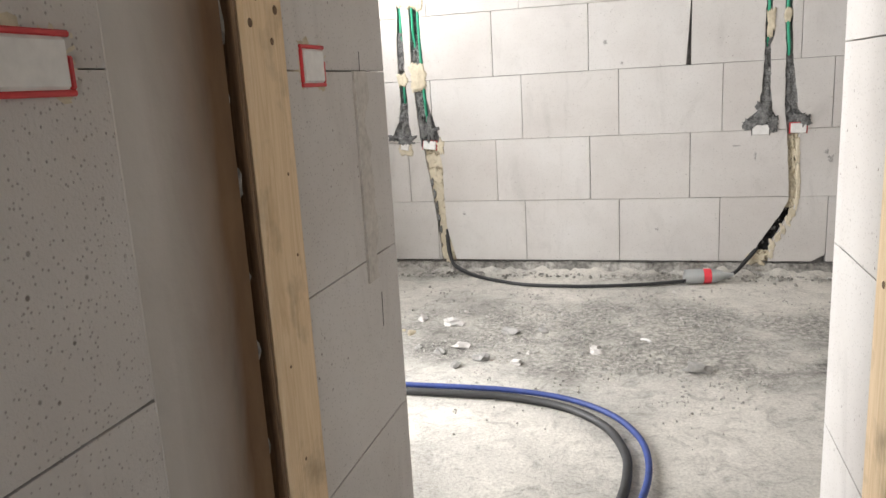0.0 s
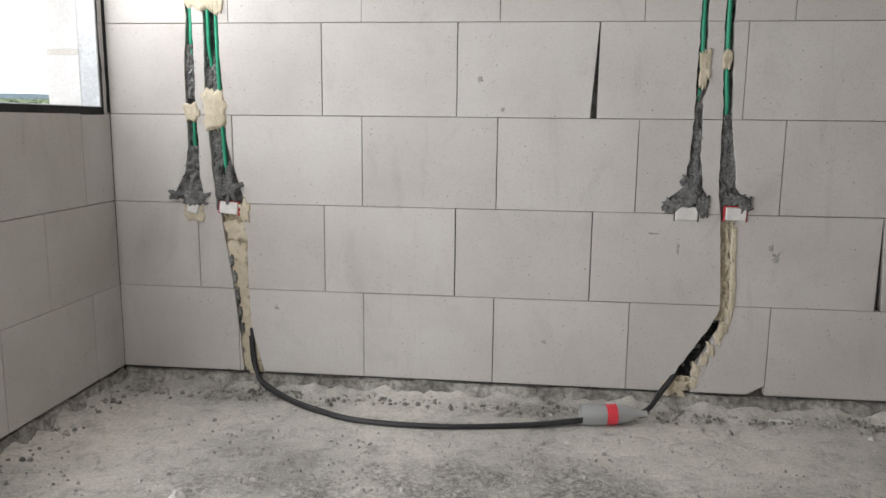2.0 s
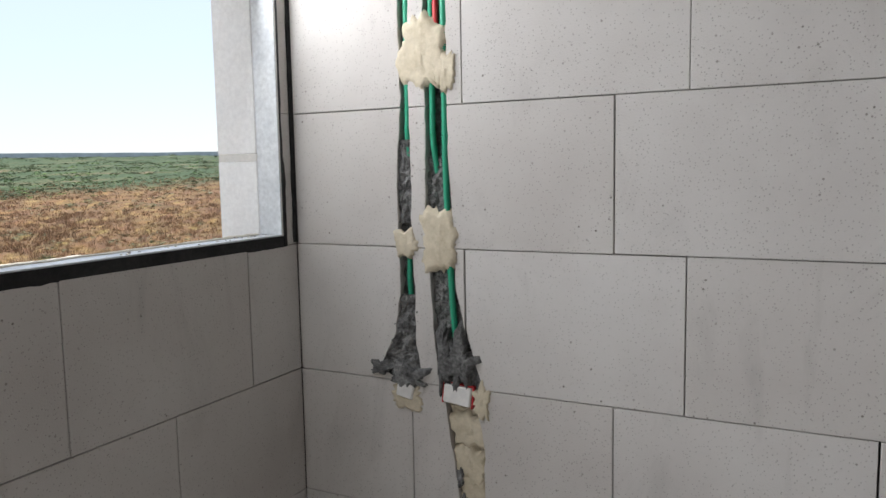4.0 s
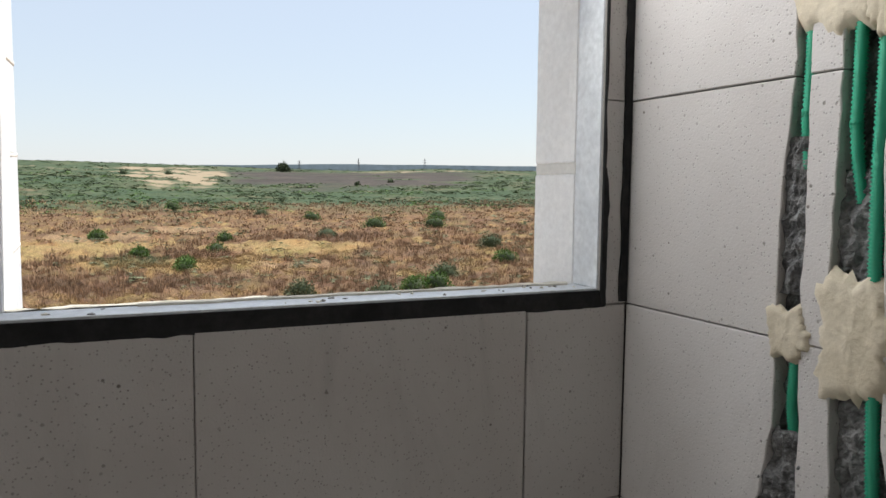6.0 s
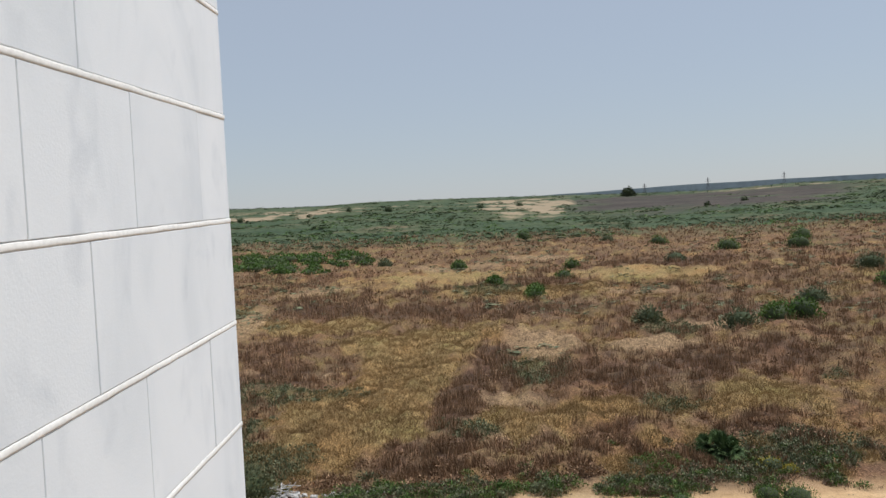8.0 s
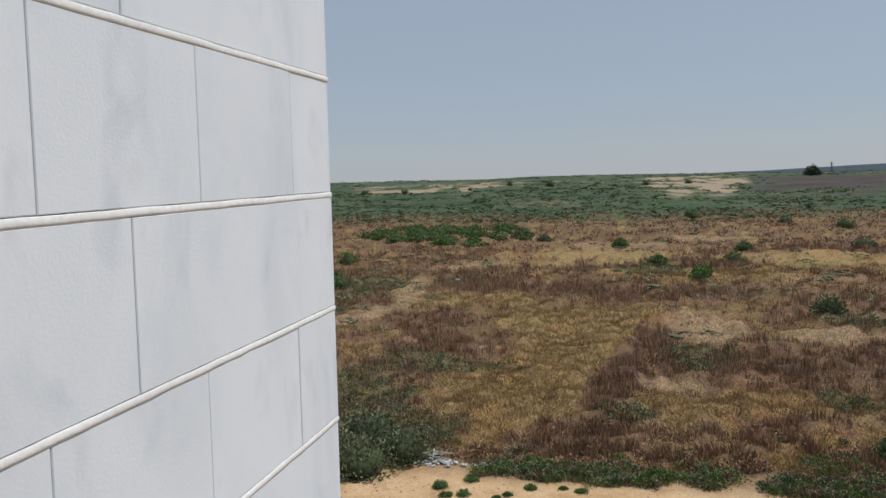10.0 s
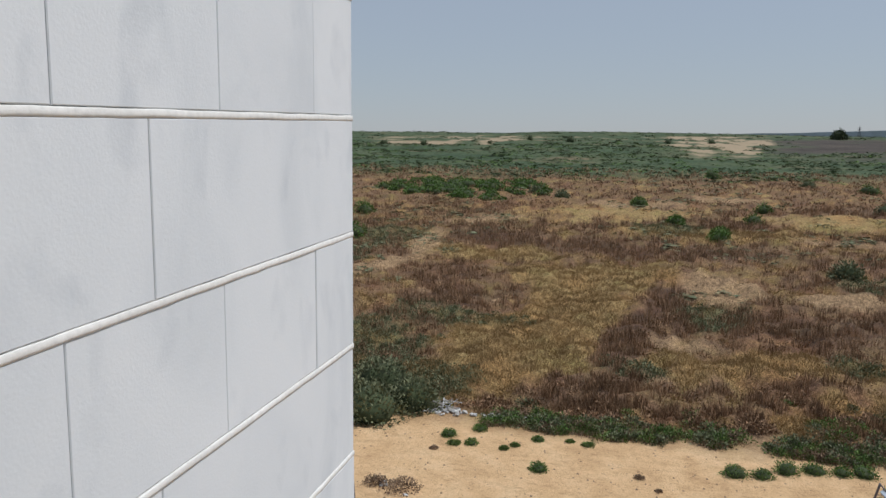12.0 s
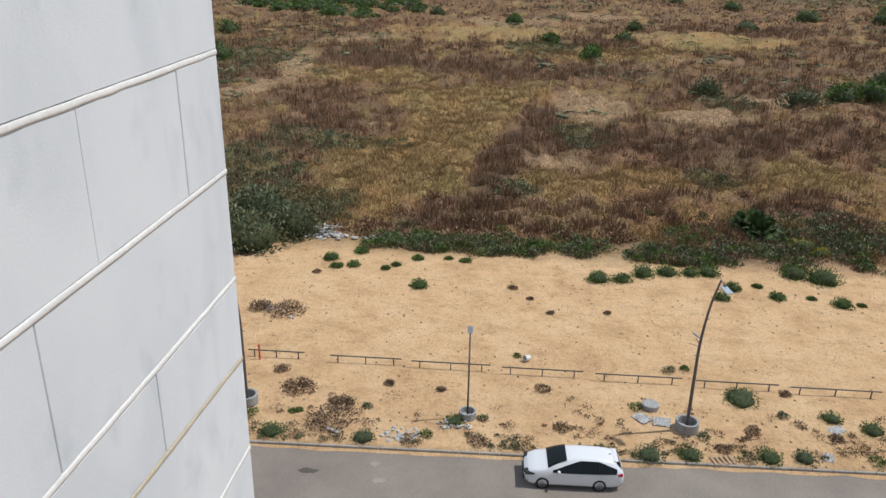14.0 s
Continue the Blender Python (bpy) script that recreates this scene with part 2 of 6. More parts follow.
def wild_ground():
    """Sand by the road, patchy dry field behind it, green scrub far off."""
    m, ns, ls, b = material("wild_ground", .97, 0, .1)
    pos = ns.new("ShaderNodeSeparateXYZ")
    ls.new(ns.new("ShaderNodeNewGeometry").outputs["Position"], pos.inputs[0])

    def band(lo, hi, wobble, scale):
        w = node(ns, "ShaderNodeMath")
        w.operation = 'MULTIPLY_ADD'
        ls.new(noise_at(ns, ls, scale, 5, .65), w.inputs[0])
        w.inputs[1].default_value = wobble
        ls.new(pos.outputs[0], w.inputs[2])
        r = node(ns, "ShaderNodeMapRange")
        ls.new(w.outputs[0], r.inputs[0])
        for k, v in zip((1, 2, 3, 4), (lo + wobble / 2, hi + wobble / 2, 0, 1)):
            r.inputs[k].default_value = v
        return r.outputs[0]

    sand = ramp(ns, ls, noise_at(ns, ls, .35, 6, .65), [(.3, (.52, .335, .175)), (.5, (.635, .425, .232)), (.72, (.71, .505, .295))])
    sand = mixed(ns, ls, sand, ramp(ns, ls, noise_at(ns, ls, 5, 8, .75), [(.3, (.6, .55, .5)), (.47, grey(1)), (.75, grey(1.12))]), .9, 'MULTIPLY')
    sand = mixed(ns, ls, sand, ramp(ns, ls, noise_at(ns, ls, 1.1, 8, .78, (1, .4, 1)), [(.36, (.74, .70, .66)), (.47, grey(1)), (.7, grey(1.08))]), .8, 'MULTIPLY')
    verge = node(ns, "ShaderNodeMapRange")
    ls.new(pos.outputs[0], verge.inputs[0])
    for k, v in zip((1, 2, 3, 4), (-43, -37, .03, .22)):
        verge.inputs[k].default_value = v
    soil = ramp(ns, ls, noise_at(ns, ls, .22, 7, .72), [(.36, (.66, .58, .52)), (.56, (.93, .9, .87)), (.7, grey(1.06))])
    sand = mixed(ns, ls, sand, soil, verge.outputs[0], 'MULTIPLY')

    def grown(key, scale, amount):
        at = ns.new("ShaderNodeAttribute")
        at.attribute_name = key
        w = node(ns, "ShaderNodeMath")
        w.operation = 'MULTIPLY_ADD'
        ls.new(noise_at(ns, ls, scale, 7, .7), w.inputs[0])
        w.inputs[1].default_value = amount
        ls.new(at.outputs["Fac"], w.inputs[2])
        r = node(ns, "ShaderNodeMapRange")
        ls.new(w.outputs[0], r.inputs[0])
        for k, v in zip((1, 2, 3, 4), (amount / 2 - 1, amount / 2 + 1, 0, 1)):
            r.inputs[k].default_value = v
        return r.outputs[0]

    field = ramp(ns, ls, grown("growth", .5, .7), [(.12, (.10, .062, .042)), (.32, (.145, .09, .058)), (.44, (.18, .112, .066)), (.56, (.19, .122, .064)), (.70, (.265, .18, .08)), (.9, (.31, .22, .10))])
    tint = ramp(ns, ls, noise_at(ns, ls, .11, 5, .65), [(.35, (.90, 1.0, .84)), (.48, grey(1)), (.66, (1.12, .97, .9))])
    field = mixed(ns, ls, field, tint, .9, 'MULTIPLY')
    field = mixed(ns, ls, field, (.125, .125, .062), ramp(ns, ls, grown("moist", .5, .9), [(.62, grey(0)), (.9, grey(.8))]))
    open_sand = ramp(ns, ls, noise_at(ns, ls, .8, 7, .7), [(.3, (.21, .137, .077)), (.65, (.40, .275, .155))])
    field = mixed(ns, ls, field, open_sand, ramp(ns, ls, grown("bare", .6, 1.0), [(.60, grey(0)), (.9, grey(.8))]))
    field = mixed(ns, ls, field, ramp(ns, ls, noise_at(ns, ls, 1.7, 8, .75), [(.34, grey(.42)), (.5, grey(1)), (.66, grey(1.45))]), .8, 'MULTIPLY')
    field = mixed(ns, ls, field, ramp(ns, ls, noise_at(ns, ls, 5.5, 6, .75), [(.36, grey(.35)), (.5, grey(1)), (.64, grey(1.75))]), .95, 'MULTIPLY')
    green = ramp(ns, ls, noise_at(ns, ls, .022, 7, .68, (1, .45, 1), .6), [(.30, (.05, .078, .045)), (.46, (.07, .10, .055)), (.56, (.10, .12, .065)), (.66, (.17, .14, .085)), (.74, (.30, .235, .15))])
    green = mixed(ns, ls, green, ramp(ns, ls, noise_at(ns, ls, .22, 7, .75), [(.3, grey(.5)), (.6, grey(1.15))]), .85, 'MULTIPLY')
    ash = ramp(ns, ls, noise_at(ns, ls, .03, 7, .7, (1, .5, 1)), [(.3, (.048, .04, .036)), (.55, (.085, .07, .062)), (.75, (.14, .115, .085))])
    green = mixed(ns, ls, green, ash, ramp(ns, ls, grown("burnt", .02, .5), [(.6, grey(0)), (.8, grey(.95))]))
    green = mixed(ns, ls, green, (.36, .28, .185), ramp(ns, ls, grown("pale", .05, .8), [(.62, grey(0)), (.82, grey(.9))]))
    c = mixed(ns, ls, field, sand, band(-61, -56.5, 5, .12))
    c = mixed(ns, ls, green, c, band(-400, -330, 150, .012))
    ls.new(c, b.inputs["Base Color"])
    bumped(ns, ls, b, noise_at(ns, ls, 2.2, 8, .75), .8, .28)
    return m


BLOCK = aerated_block()
MORTAR = surface("grey_mortar", (.17, .165, .16), (.30, .29, .28), 9, 70, .95, 0, .9, .012, .25)
BED = surface("mortar_bed", (.20, .19, .175), (.54, .52, .48), 7, 40, .95, 0, .9, .015, .35)
DARKFILL = surface("dark_patching_mortar", (.075, .075, .075), (.30, .30, .295), 26, 110, .95, 0, 1, .01, .3)
FOAM = surface("cream_filler", (.46, .40, .29), (.63, .565, .44), 14, 60, .8, 0, .4, .006, .08)
SCREED = screed()
STONE = pale_stone()
JOINT = surface("cream_joint", (.60, .57, .49), (.72, .69, .60), 6, 60, .85, 0, .5, .004, .08)
WINGJOINT = surface("white_joint", (.70, .69, .66), (.79, .78, .75), 6, 60, .85, 0, .4, .003, .06)
POST = timber("pale_timber", (.58, .42, .25), (.72, .56, .37))
BROWNING = browning_block()
DARKWOOD = timber("knot_and_shaded_side", (.085, .05, .028), (.20, .125, .07))
CONDUIT = plain("green_conduit", (.025, .34, .195), .45)
REDPIPE = plain("red_plastic", (.55, .03, .035), .5)
WHITEBOX = plain("white_plastic", (.74, .73, .71), .5, vary=.12)
TAPE = plain("red_film", (.72, .05, .07), .4)
BLACKCABLE = plain("black_cable", (.025, .025, .027), .5, vary=.3)
BLUEPIPE = plain("blue_pipe", (.025, .055, .24), .55, vary=.25)
# Black of the bitumen coats, also used as shade in gap and chase.
BITUMEN_VOID = surface("black_bitumen_and_void", (.006, .006, .007), (.028, .027, .027), 12, 60, .75, 0, .5, .004, .3)
GALVA = surface("galvanised_steel", (.60, .63, .66), (.74, .77, .79), 9, 70, .5, .1, .12, .001, .1)
REVEAL = surface("white_render", (.84, .845, .85), (.89, .89, .89), 3, 80, .85, 0, .3, .003, .05)
CONCRETE = surface("old_concrete", (.27, .26, .25), (.40, .39, .37), 2, 40, .92, 0, .5, .006, .15)
GRIT = surface("grey_grit", (.33, .32, .30), (.54, .52, .485), 9, 60, .95, 0, .6, .006, .2)
CLEAR = clear("clear_plastic", (.80, .82, .82), .3)
GROUND = wild_ground()
ASPHALT = surface("worn_asphalt", (.21, .178, .15), (.285, .245, .205), .35, 9, .9, 0, .4, .01, .08)
KERBSTONE = surface("kerb_concrete", (.30, .28, .25), (.42, .39, .34), 1.2, 20, .9, 0, .5, .01, .15)
STEEL = plain("painted_steel", (.10, .095, .10), .5, .3, vary=.3, fine=8)
LAMPGREY = plain("lamp_pole_paint", (.15, .125, .125), .5, .2, vary=.2, fine=8)
LAMPHEAD = plain("lamp_casing", (.42, .47, .52), .4, .3, vary=.1)
RINGCONC = surface("ring_concrete", (.28, .275, .265), (.42, .41, .39), 4, 30, .92, 0, .5, .01, .15)

# ---- the room: plan in metres; the corner of the window wall and the socket wall is the origin ----
COURSE, FOOT, CEIL = .4, .09, 2.75
EAST, SOUTH, HALL_W, HALL_E, HALL_S = 3.93, -3.15, 1.385, 2.34, -6.6
WIN_N, WIN_S, WIN_TOP = -.066, -1.105, 2.35
SKIN = .05                                    # depth of the blocks' visible outer part
PIECES = []                                   # blocks and slabs are made at the end of the file


def wall_part(name, boxes, label, mat=MORTAR):
    return solo(name, join(*[box(a, b, 0) for a, b in boxes]), mat, label, "wall", kind="structure")


floor_n = 150
fv, ff = [], []
for i in range(floor_n + 1):
    for j in range(floor_n + 1):
        x, y = EAST * i / floor_n, SOUTH * j / floor_n
        q = Vector((x, y, 0))
        rub = max(0, 1 - ((x - 1.9) / 1.5) ** 2 - ((y + 1.25) / .75) ** 2) ** .5 if abs(x - 1.9) < 1.5 and abs(y + 1.25) < .75 else 0
        z = .006 * noise.noise(q * 2.2) + .002 * noise.noise(q * 14) + rub * (.006 * noise.noise(q * 25) + .005 * noise.noise(q * 9) + .004)
        edge = min(-y, x)
        z += .042 * math.exp(-edge / .07) * (.75 + noise.noise(q * 9) + .5 * noise.noise(q * 23))
        fv.append((x, y, z))
ff = [(i * (floor_n + 1) + j, i * (floor_n + 1) + j + 1, (i + 1) * (floor_n + 1) + j + 1, (i + 1) * (floor_n + 1) + j) for i in range(floor_n) for j in range(floor_n)]
ff = [tuple(reversed(q)) if EAST * SOUTH > 0 else q for q in ff]
def grit(x, y):
    """Where loose dark grit lies."""
    q = Vector((x, y, 0))
    d = ((x - 1.95) / 1.5) ** 2 + ((y + 1.2) / .62) ** 2
    return math.exp(-d * d) * (.75 + .8 * noise.noise(q * 2.6) + .5 * noise.noise(q * 7)) + .5 * math.exp(-((y + .12) / .12) ** 2) * (.6 + noise.noise(q * 5)) + .5 * math.exp(-((x - .15) / .2) ** 2) * (.4 + noise.noise(q * 4))


floor_ob = solo("floor", (fv, [q[::-1] for q in ff]), SCREED, "rough grey concrete screed floor covered in dust", "floor", kind="structure", smooth=True)
floor_ob.data.attributes.new("grit", 'FLOAT', 'POINT').data.foreach_set("value", [grit(p[0], p[1]) for p in fv])
solo("floor_slab", join(box((-.23, -3.15, -.3), (4.15, .2, -.03), 0), box((-.23, HALL_S - .2, -.3), (4.15, -3.15, 0), 0)), SCREED,
     "raw concrete floor slab under the rooms", "floor", kind="structure")
solo("ceiling", box((-.23, HALL_S - .2, CEIL), (4.15, .2, CEIL + .25), 0), CONCRETE, "raw concrete ceiling slab", "ceiling", kind="structure")

wall_north = wall_part("wall_north", [((-.23, SKIN, -.03), (4.15, .2, CEIL))], "wall of pale aerated blocks with cable chases")
BALC_N, BALC_S = -1.8, -2.95
wall_west = wall_part("wall_west", [((-.23, WIN_S, -.03), (-SKIN, SKIN, 1.28)), ((-.23, WIN_N + .004, 1.28), (-SKIN, SKIN, CEIL)), ((-.23, WIN_S, WIN_TOP), (-SKIN, WIN_N + .004, CEIL)),
                                    ((-.23, BALC_N, -.03), (-SKIN, WIN_S, CEIL)), ((-.23, BALC_S, 2.3), (-SKIN, BALC_N, CEIL)), ((-.23, HALL_S, -.03), (-SKIN, BALC_S, CEIL))],
                      "wall of pale aerated blocks with an unglazed window opening")
wall_east = wall_part("wall_east", [((EAST + SKIN, HALL_S, -.03), (4.15, SKIN, CEIL))], "wall of pale aerated blocks")
wall_south_1 = wall_part("wall_south_1", [((-.05, -3.35, -.03), (HALL_W - SKIN, SOUTH - SKIN, CEIL))], "partition of pale aerated blocks")
wall_south_2 = wall_part("wall_south_2", [((HALL_E + SKIN, -3.35, -.03), (EAST + SKIN, SOUTH - SKIN, CEIL))], "partition of pale aerated blocks")
wall_hall_west = wall_part("wall_hall_west", [((HALL_W - .15, HALL_S, -.03), (HALL_W - SKIN, -3.35, CEIL))], "passage wall of pale aerated blocks")
wall_hall_east = wall_part("wall_hall_east", [((HALL_E + SKIN, HALL_S, -.03), (HALL_E + .15, -3.35, CEIL))], "passage wall of pale aerated blocks")
# The doorway is assumed and out of view; it brightens the passage.
wall_hall_south = wall_part("wall_hall_south", [((-.23, HALL_S - .2, -.03), (1.5, HALL_S, CEIL)), ((1.5, HALL_S - .2, 2.2), (2.3, HALL_S, CEIL)), ((2.3, HALL_S - .2, -.03), (4.15, HALL_S, CEIL))], "plain unseen wall with an added doorway that ends the passage", BLOCK)

# mortar bed under the first course
def bed(name, a, b, out, label):
    """A ragged strip of mortar from a to b along a wall's foot; out is the way into the room."""
    a, b, out = Vector(a), Vector(b), Vector(out)
    n = int((b - a).length / .02)
    vs, fs = [], []
    for i in range(n + 1):
        p = a.lerp(b, i / n)
        for k, (d, z) in enumerate(((-.03, .075), (-.012, .073), (-.006, .056), (.0, .03), (.02, -.005))):
            q = Vector((i * .13, k * .9, a.y * 3))
            vs.append(p + out * (d + .012 * noise.noise(q) + .006 * noise.noise(q * 3.1)) + Vector((0, 0, z + (.012 * noise.noise(q * 1.7) if 0 < k < 4 else 0))))
    for i in range(n):
        fs += [(i * 5 + k, i * 5 + k + 1, i * 5 + k + 6, i * 5 + k + 5) for k in range(4)]
    return solo(name, (vs, fs), BED, label, "mortar bed", kind="structure")


bed("baseboard", (0, 0, 0), (EAST, 0, 0), (0, -1, 0), "rough grey mortar bed under the block wall")
bed("baseboard", (0, 0, 0), (0, SOUTH, 0), (1, 0, 0), "rough grey mortar bed under the block wall")
bed("baseboard", (EAST, 0, 0), (EAST, SOUTH, 0), (-1, 0, 0), "rough grey mortar bed under the block wall")
bed("baseboard", (HALL_W, SOUTH, 0), (HALL_W, HALL_S, 0), (1, 0, 0), "rough grey mortar bed under the block wall")
bed("baseboard", (HALL_E, SOUTH, 0), (HALL_E, HALL_S, 0), (-1, 0, 0), "rough grey mortar bed under the block wall")

# chases cut into the socket wall: height, left edge, right edge
CHASES = [
    [(CEIL, .370, .420), (1.70, .386, .412), (1.47, .367, .414), (1.33, .368, .412), (1.18, .372, .418), (1.02, .350, .420), (.96, .310, .430), (.895, .29, .44)],
    [(CEIL, .455, .54), (1.69, .466, .534), (1.5, .462, .536), (1.35, .462, .548), (1.17, .475, .552), (1.0, .485, .60), (.92, .49, .625), (.86, .51, .61), (.72, .53, .635), (.52, .56, .635), (.3, .585, .645), (.085, .60, .70)],
    [(CEIL, 2.596, 2.632), (1.6, 2.61, 2.64), (1.45, 2.605, 2.662), (1.38, 2.608, 2.640), (1.13, 2.598, 2.645), (1.0, 2.58, 2.66), (.95, 2.51, 2.69), (.895, 2.48, 2.69)],
    [(CEIL, 2.700, 2.738), (1.6, 2.706, 2.745), (1.3, 2.722, 2.762), (1.0, 2.726, 2.80), (.93, 2.735, 2.86), (.85, 2.745, 2.80), (.47, 2.768, 2.816), (.38, 2.72, 2.775), (.19, 2.60, 2.672), (.085, 2.535, 2.66)],
]


def chase_at(ch, z):
    for (z1, a1, b1), (z0, a0, b0) in zip(ch, ch[1:]):
        if z0 <= z <= z1:
            t = (z - z0) / (z1 - z0)
            return a0 + (a1 - a0) * t, b0 + (b1 - b0) * t
    return None


def outline_piece(out, o, u, nrm, depth, proud=0.0, c=.0025):
    """A block or slab from its outline (along the wall, up): chamfered face and sides."""
    n = len(out)
    cs, cz = sum(p[0] for p in out) / n, sum(p[1] for p in out) / n
    o, u, nrm = Vector(o), Vector(u), Vector(nrm)
    flip = u.cross(Vector((0, 0, 1))).dot(nrm) < 0
    vs = []
    for level in range(3):
        for s, z in out:
            if level == 0:
                ds, dz = s - cs, z - cz
                s, z = s - math.copysign(min(c, abs(ds) * .3), ds), z - math.copysign(min(c, abs(dz) * .3), dz)
            d = (proud, proud - c, -depth)[level]
            vs.append(o + u * s + Vector((0, 0, z)) + nrm * d)
    fs = [tuple(range(n))] + [(k * n + i, (k + 1) * n + i, (k + 1) * n + (i + 1) % n, k * n + (i + 1) % n) for k in range(2) for i in range(n)]
    return vs, [f[::-1] for f in fs] if flip else fs


def courses(wall, o, u, nrm, length, odd, even, holes=(), chases=(), trims=None, top=CEIL, tight=1.0, edge=.0017):
    """Lays blocks on a wall. odd, even: first joint along the wall in courses 1, 3, 5 and 2, 4, 6; holes: (from, to, low, high)."""
    r = random.Random(len(PIECES) + 3)
    row, z0 = 0, FOOT
    while z0 < top - .02:
        z1 = min(z0 + COURSE, top)
        first = odd if row % 2 == 0 else even
        joints = [0] + [first + .6 * k for k in range(-2, 30) if .03 < first + .6 * k < length - .03] + [length]
        for a, b in zip(joints, joints[1:]):
            jl, jr = tight * r.uniform(.0004, .0026), tight * r.uniform(.0004, .0026)
            spans = [(a + (jl if a > 0 else 0), b - (jr if b < length else 0), z0 + r.uniform(.0006, .0022), z1 - r.uniform(.0006, .0018))]
            for h0, h1, l, h in holes:
                cut = []
                for s0, s1, b0, b1 in spans:
                    if s1 <= h0 or s0 >= h1 or b1 <= l + .01 or b0 >= h - .01:
                        cut.append((s0, s1, b0, b1))
                        continue
                    cut += [q for q in ((s0, min(s1, h0), b0, b1), (max(s0, h1), s1, b0, b1), (max(s0, h0), min(s1, h1), b0, l), (max(s0, h0), min(s1, h1), h, b1))
                            if q[1] - q[0] > .012 and q[3] - q[2] > .012]
                spans = cut
            for s0, s1, b0, b1 in spans:
                zs = [b0 + (b1 - b0) * k / 14 for k in range(15)]
                sides = [([s0] * 15, [s1] * 15, False, False)]
                for ch in chases:
                    cut = []
                    for L, R, rl, rr in sides:
                        w = [chase_at(ch, z) for z in zs]
                        if not any(w) or max(q[1] for q in w if q) <= min(L) or min(q[0] for q in w if q) >= max(R):
                            cut.append((L, R, rl, rr))
                            continue
                        w = [q or (w[7] or (ch[-1][1], ch[-1][2])) for q in w]
                        cut.append((L, [max(l, min(x, q[0] + .005 * noise.noise(Vector((z * 60, q[0] * 9, 0))))) for l, x, q, z in zip(L, R, w, zs)], rl, True))
                        cut.append(([min(x, max(l, q[1] + .005 * noise.noise(Vector((z * 60, q[1] * 9, 4))))) for l, x, q, z in zip(L, R, w, zs)], R, True, rr))
                    sides = cut
                for L, R, rl, rr in sides:
                    if max(x - l for l, x in zip(L, R)) < .012:
                        continue
                    left = list(zip(L, zs)) if rl else [(L[0], zs[0]), (L[-1], zs[-1])]
                    right = list(zip(R, zs)) if rr else [(R[0], zs[0]), (R[-1], zs[-1])]
                    if chases and not rr and (row, round(s1, 1)) in NOTCH:
                        w, h = NOTCH[(row, round(s1, 1))]
                        right = [(R[0] - w, zs[0]), (R[0], zs[0] + h), right[-1]]
                    out = left[::-1] + right
                    t = (trims or {}).get((row, round(s0, 1)))
                    if t and not (rl or rr):
                        out = [(out[i][0] + t[i][0], out[i][1] + t[i][1]) for i in range(4)] if len(t) == 4 else t
                    clean = [out[0]]
                    for p in out[1:]:
                        if abs(p[0] - clean[-1][0]) + abs(p[1] - clean[-1][1]) > .0015:
                            clean.append(p)
                    PIECES.append(("block", outline_piece(clean, o, u, nrm, SKIN - .004, r.uniform(-.0015, .001) * min(1, tight * 3), edge), BLOCK, wall))
        z0, row = z1, row + 1


# corner order of a trim: top left, bottom left, bottom right, top right
TRIMS = {(3, 1.6): ((.0, 0), (0, 0), (-.026, 0), (0, 0)), (0, 3.6): [(3.593, .488), (3.593, .118), (3.635, .092), (3.928, .092), (3.928, .488)], (1, 3.4): ((.0, 0), (.03, 0), (0, 0), (.0, 0)),
         (2, .6): ((0, 0), (0, 0), (0, 0), (.004, 0))}
NOTCH = {(0, 3.0): (.075, .042)}
courses(wall_north, (0, 0, 0), (1, 0, 0), (0, -1, 0), EAST, .581, .402, chases=CHASES, trims=TRIMS)
courses(wall_west, (0, 0, 0), (0, -1, 0), (1, 0, 0), 3.15, .228, .522, holes=[(-WIN_N, -WIN_S, 1.285, WIN_TOP), (-BALC_N, -BALC_S, 0, 2.3)])
courses(wall_east, (EAST, 0, 0), (0, -1, 0), (-1, 0, 0), 3.15, .3, .6)
courses(wall_south_1, (0, SOUTH, 0), (1, 0, 0), (0, 1, 0), HALL_W, .25, .55)
courses(wall_south_2, (HALL_E, SOUTH, 0), (1, 0, 0), (0, 1, 0), EAST - HALL_E, .25, .55)
courses(wall_hall_west, (HALL_W, SOUTH, 0), (0, -1, 0), (1, 0, 0), 2.4, .6, .62, holes=[(.485, .68, 0, 2.2)], tight=.06, edge=.0007)
courses(wall_hall_east, (HALL_E, SOUTH, 0), (0, -1, 0), (-1, 0, 0), 2.4, .4, .42, holes=[(.32, .46, 0, 2.2)], tight=.06, edge=.0007)

# rough door posts in the passage
post_w = thing("door_post", "pale raw timber door post with nail holes", "post", (HALL_W, -3.705, 0))
part("upright", box((-.048, -.068, 0), (.004, .068, 2.2), .006), POST, post_w)
for y, z, r in ((.02, 1.335, .010), (-.045, 1.36, .012), (-.02, 1.40, .010), (.035, .98, .005), (-.01, .62, .006), (.04, 1.385, .013), (.0, .35, .006), (.03, 1.12, .005), (-.03, .80, .005)):
    part("knot", ring([(r * .6, .0), (r * .45, .0008)], 12), DARKWOOD, post_w).matrix_basis = pose(.0041, y, z, 0, 90, 0)
# Added facing: shade and dirt of the post's side put into dark brown.
post_b = thing("post_side_board", "dark brown facing on the door post's side, shade and dirt in its colour", "board", (HALL_W, -3.775, 0))
part("board", box((-.046, -.013, 0), (-.002, -.001, 2.2), .002), DARKWOOD, post_b)
part("recess_floor", box((-.046, -.052, 0), (-.024, -.014, 2.2), .003), DARKWOOD, post_b)
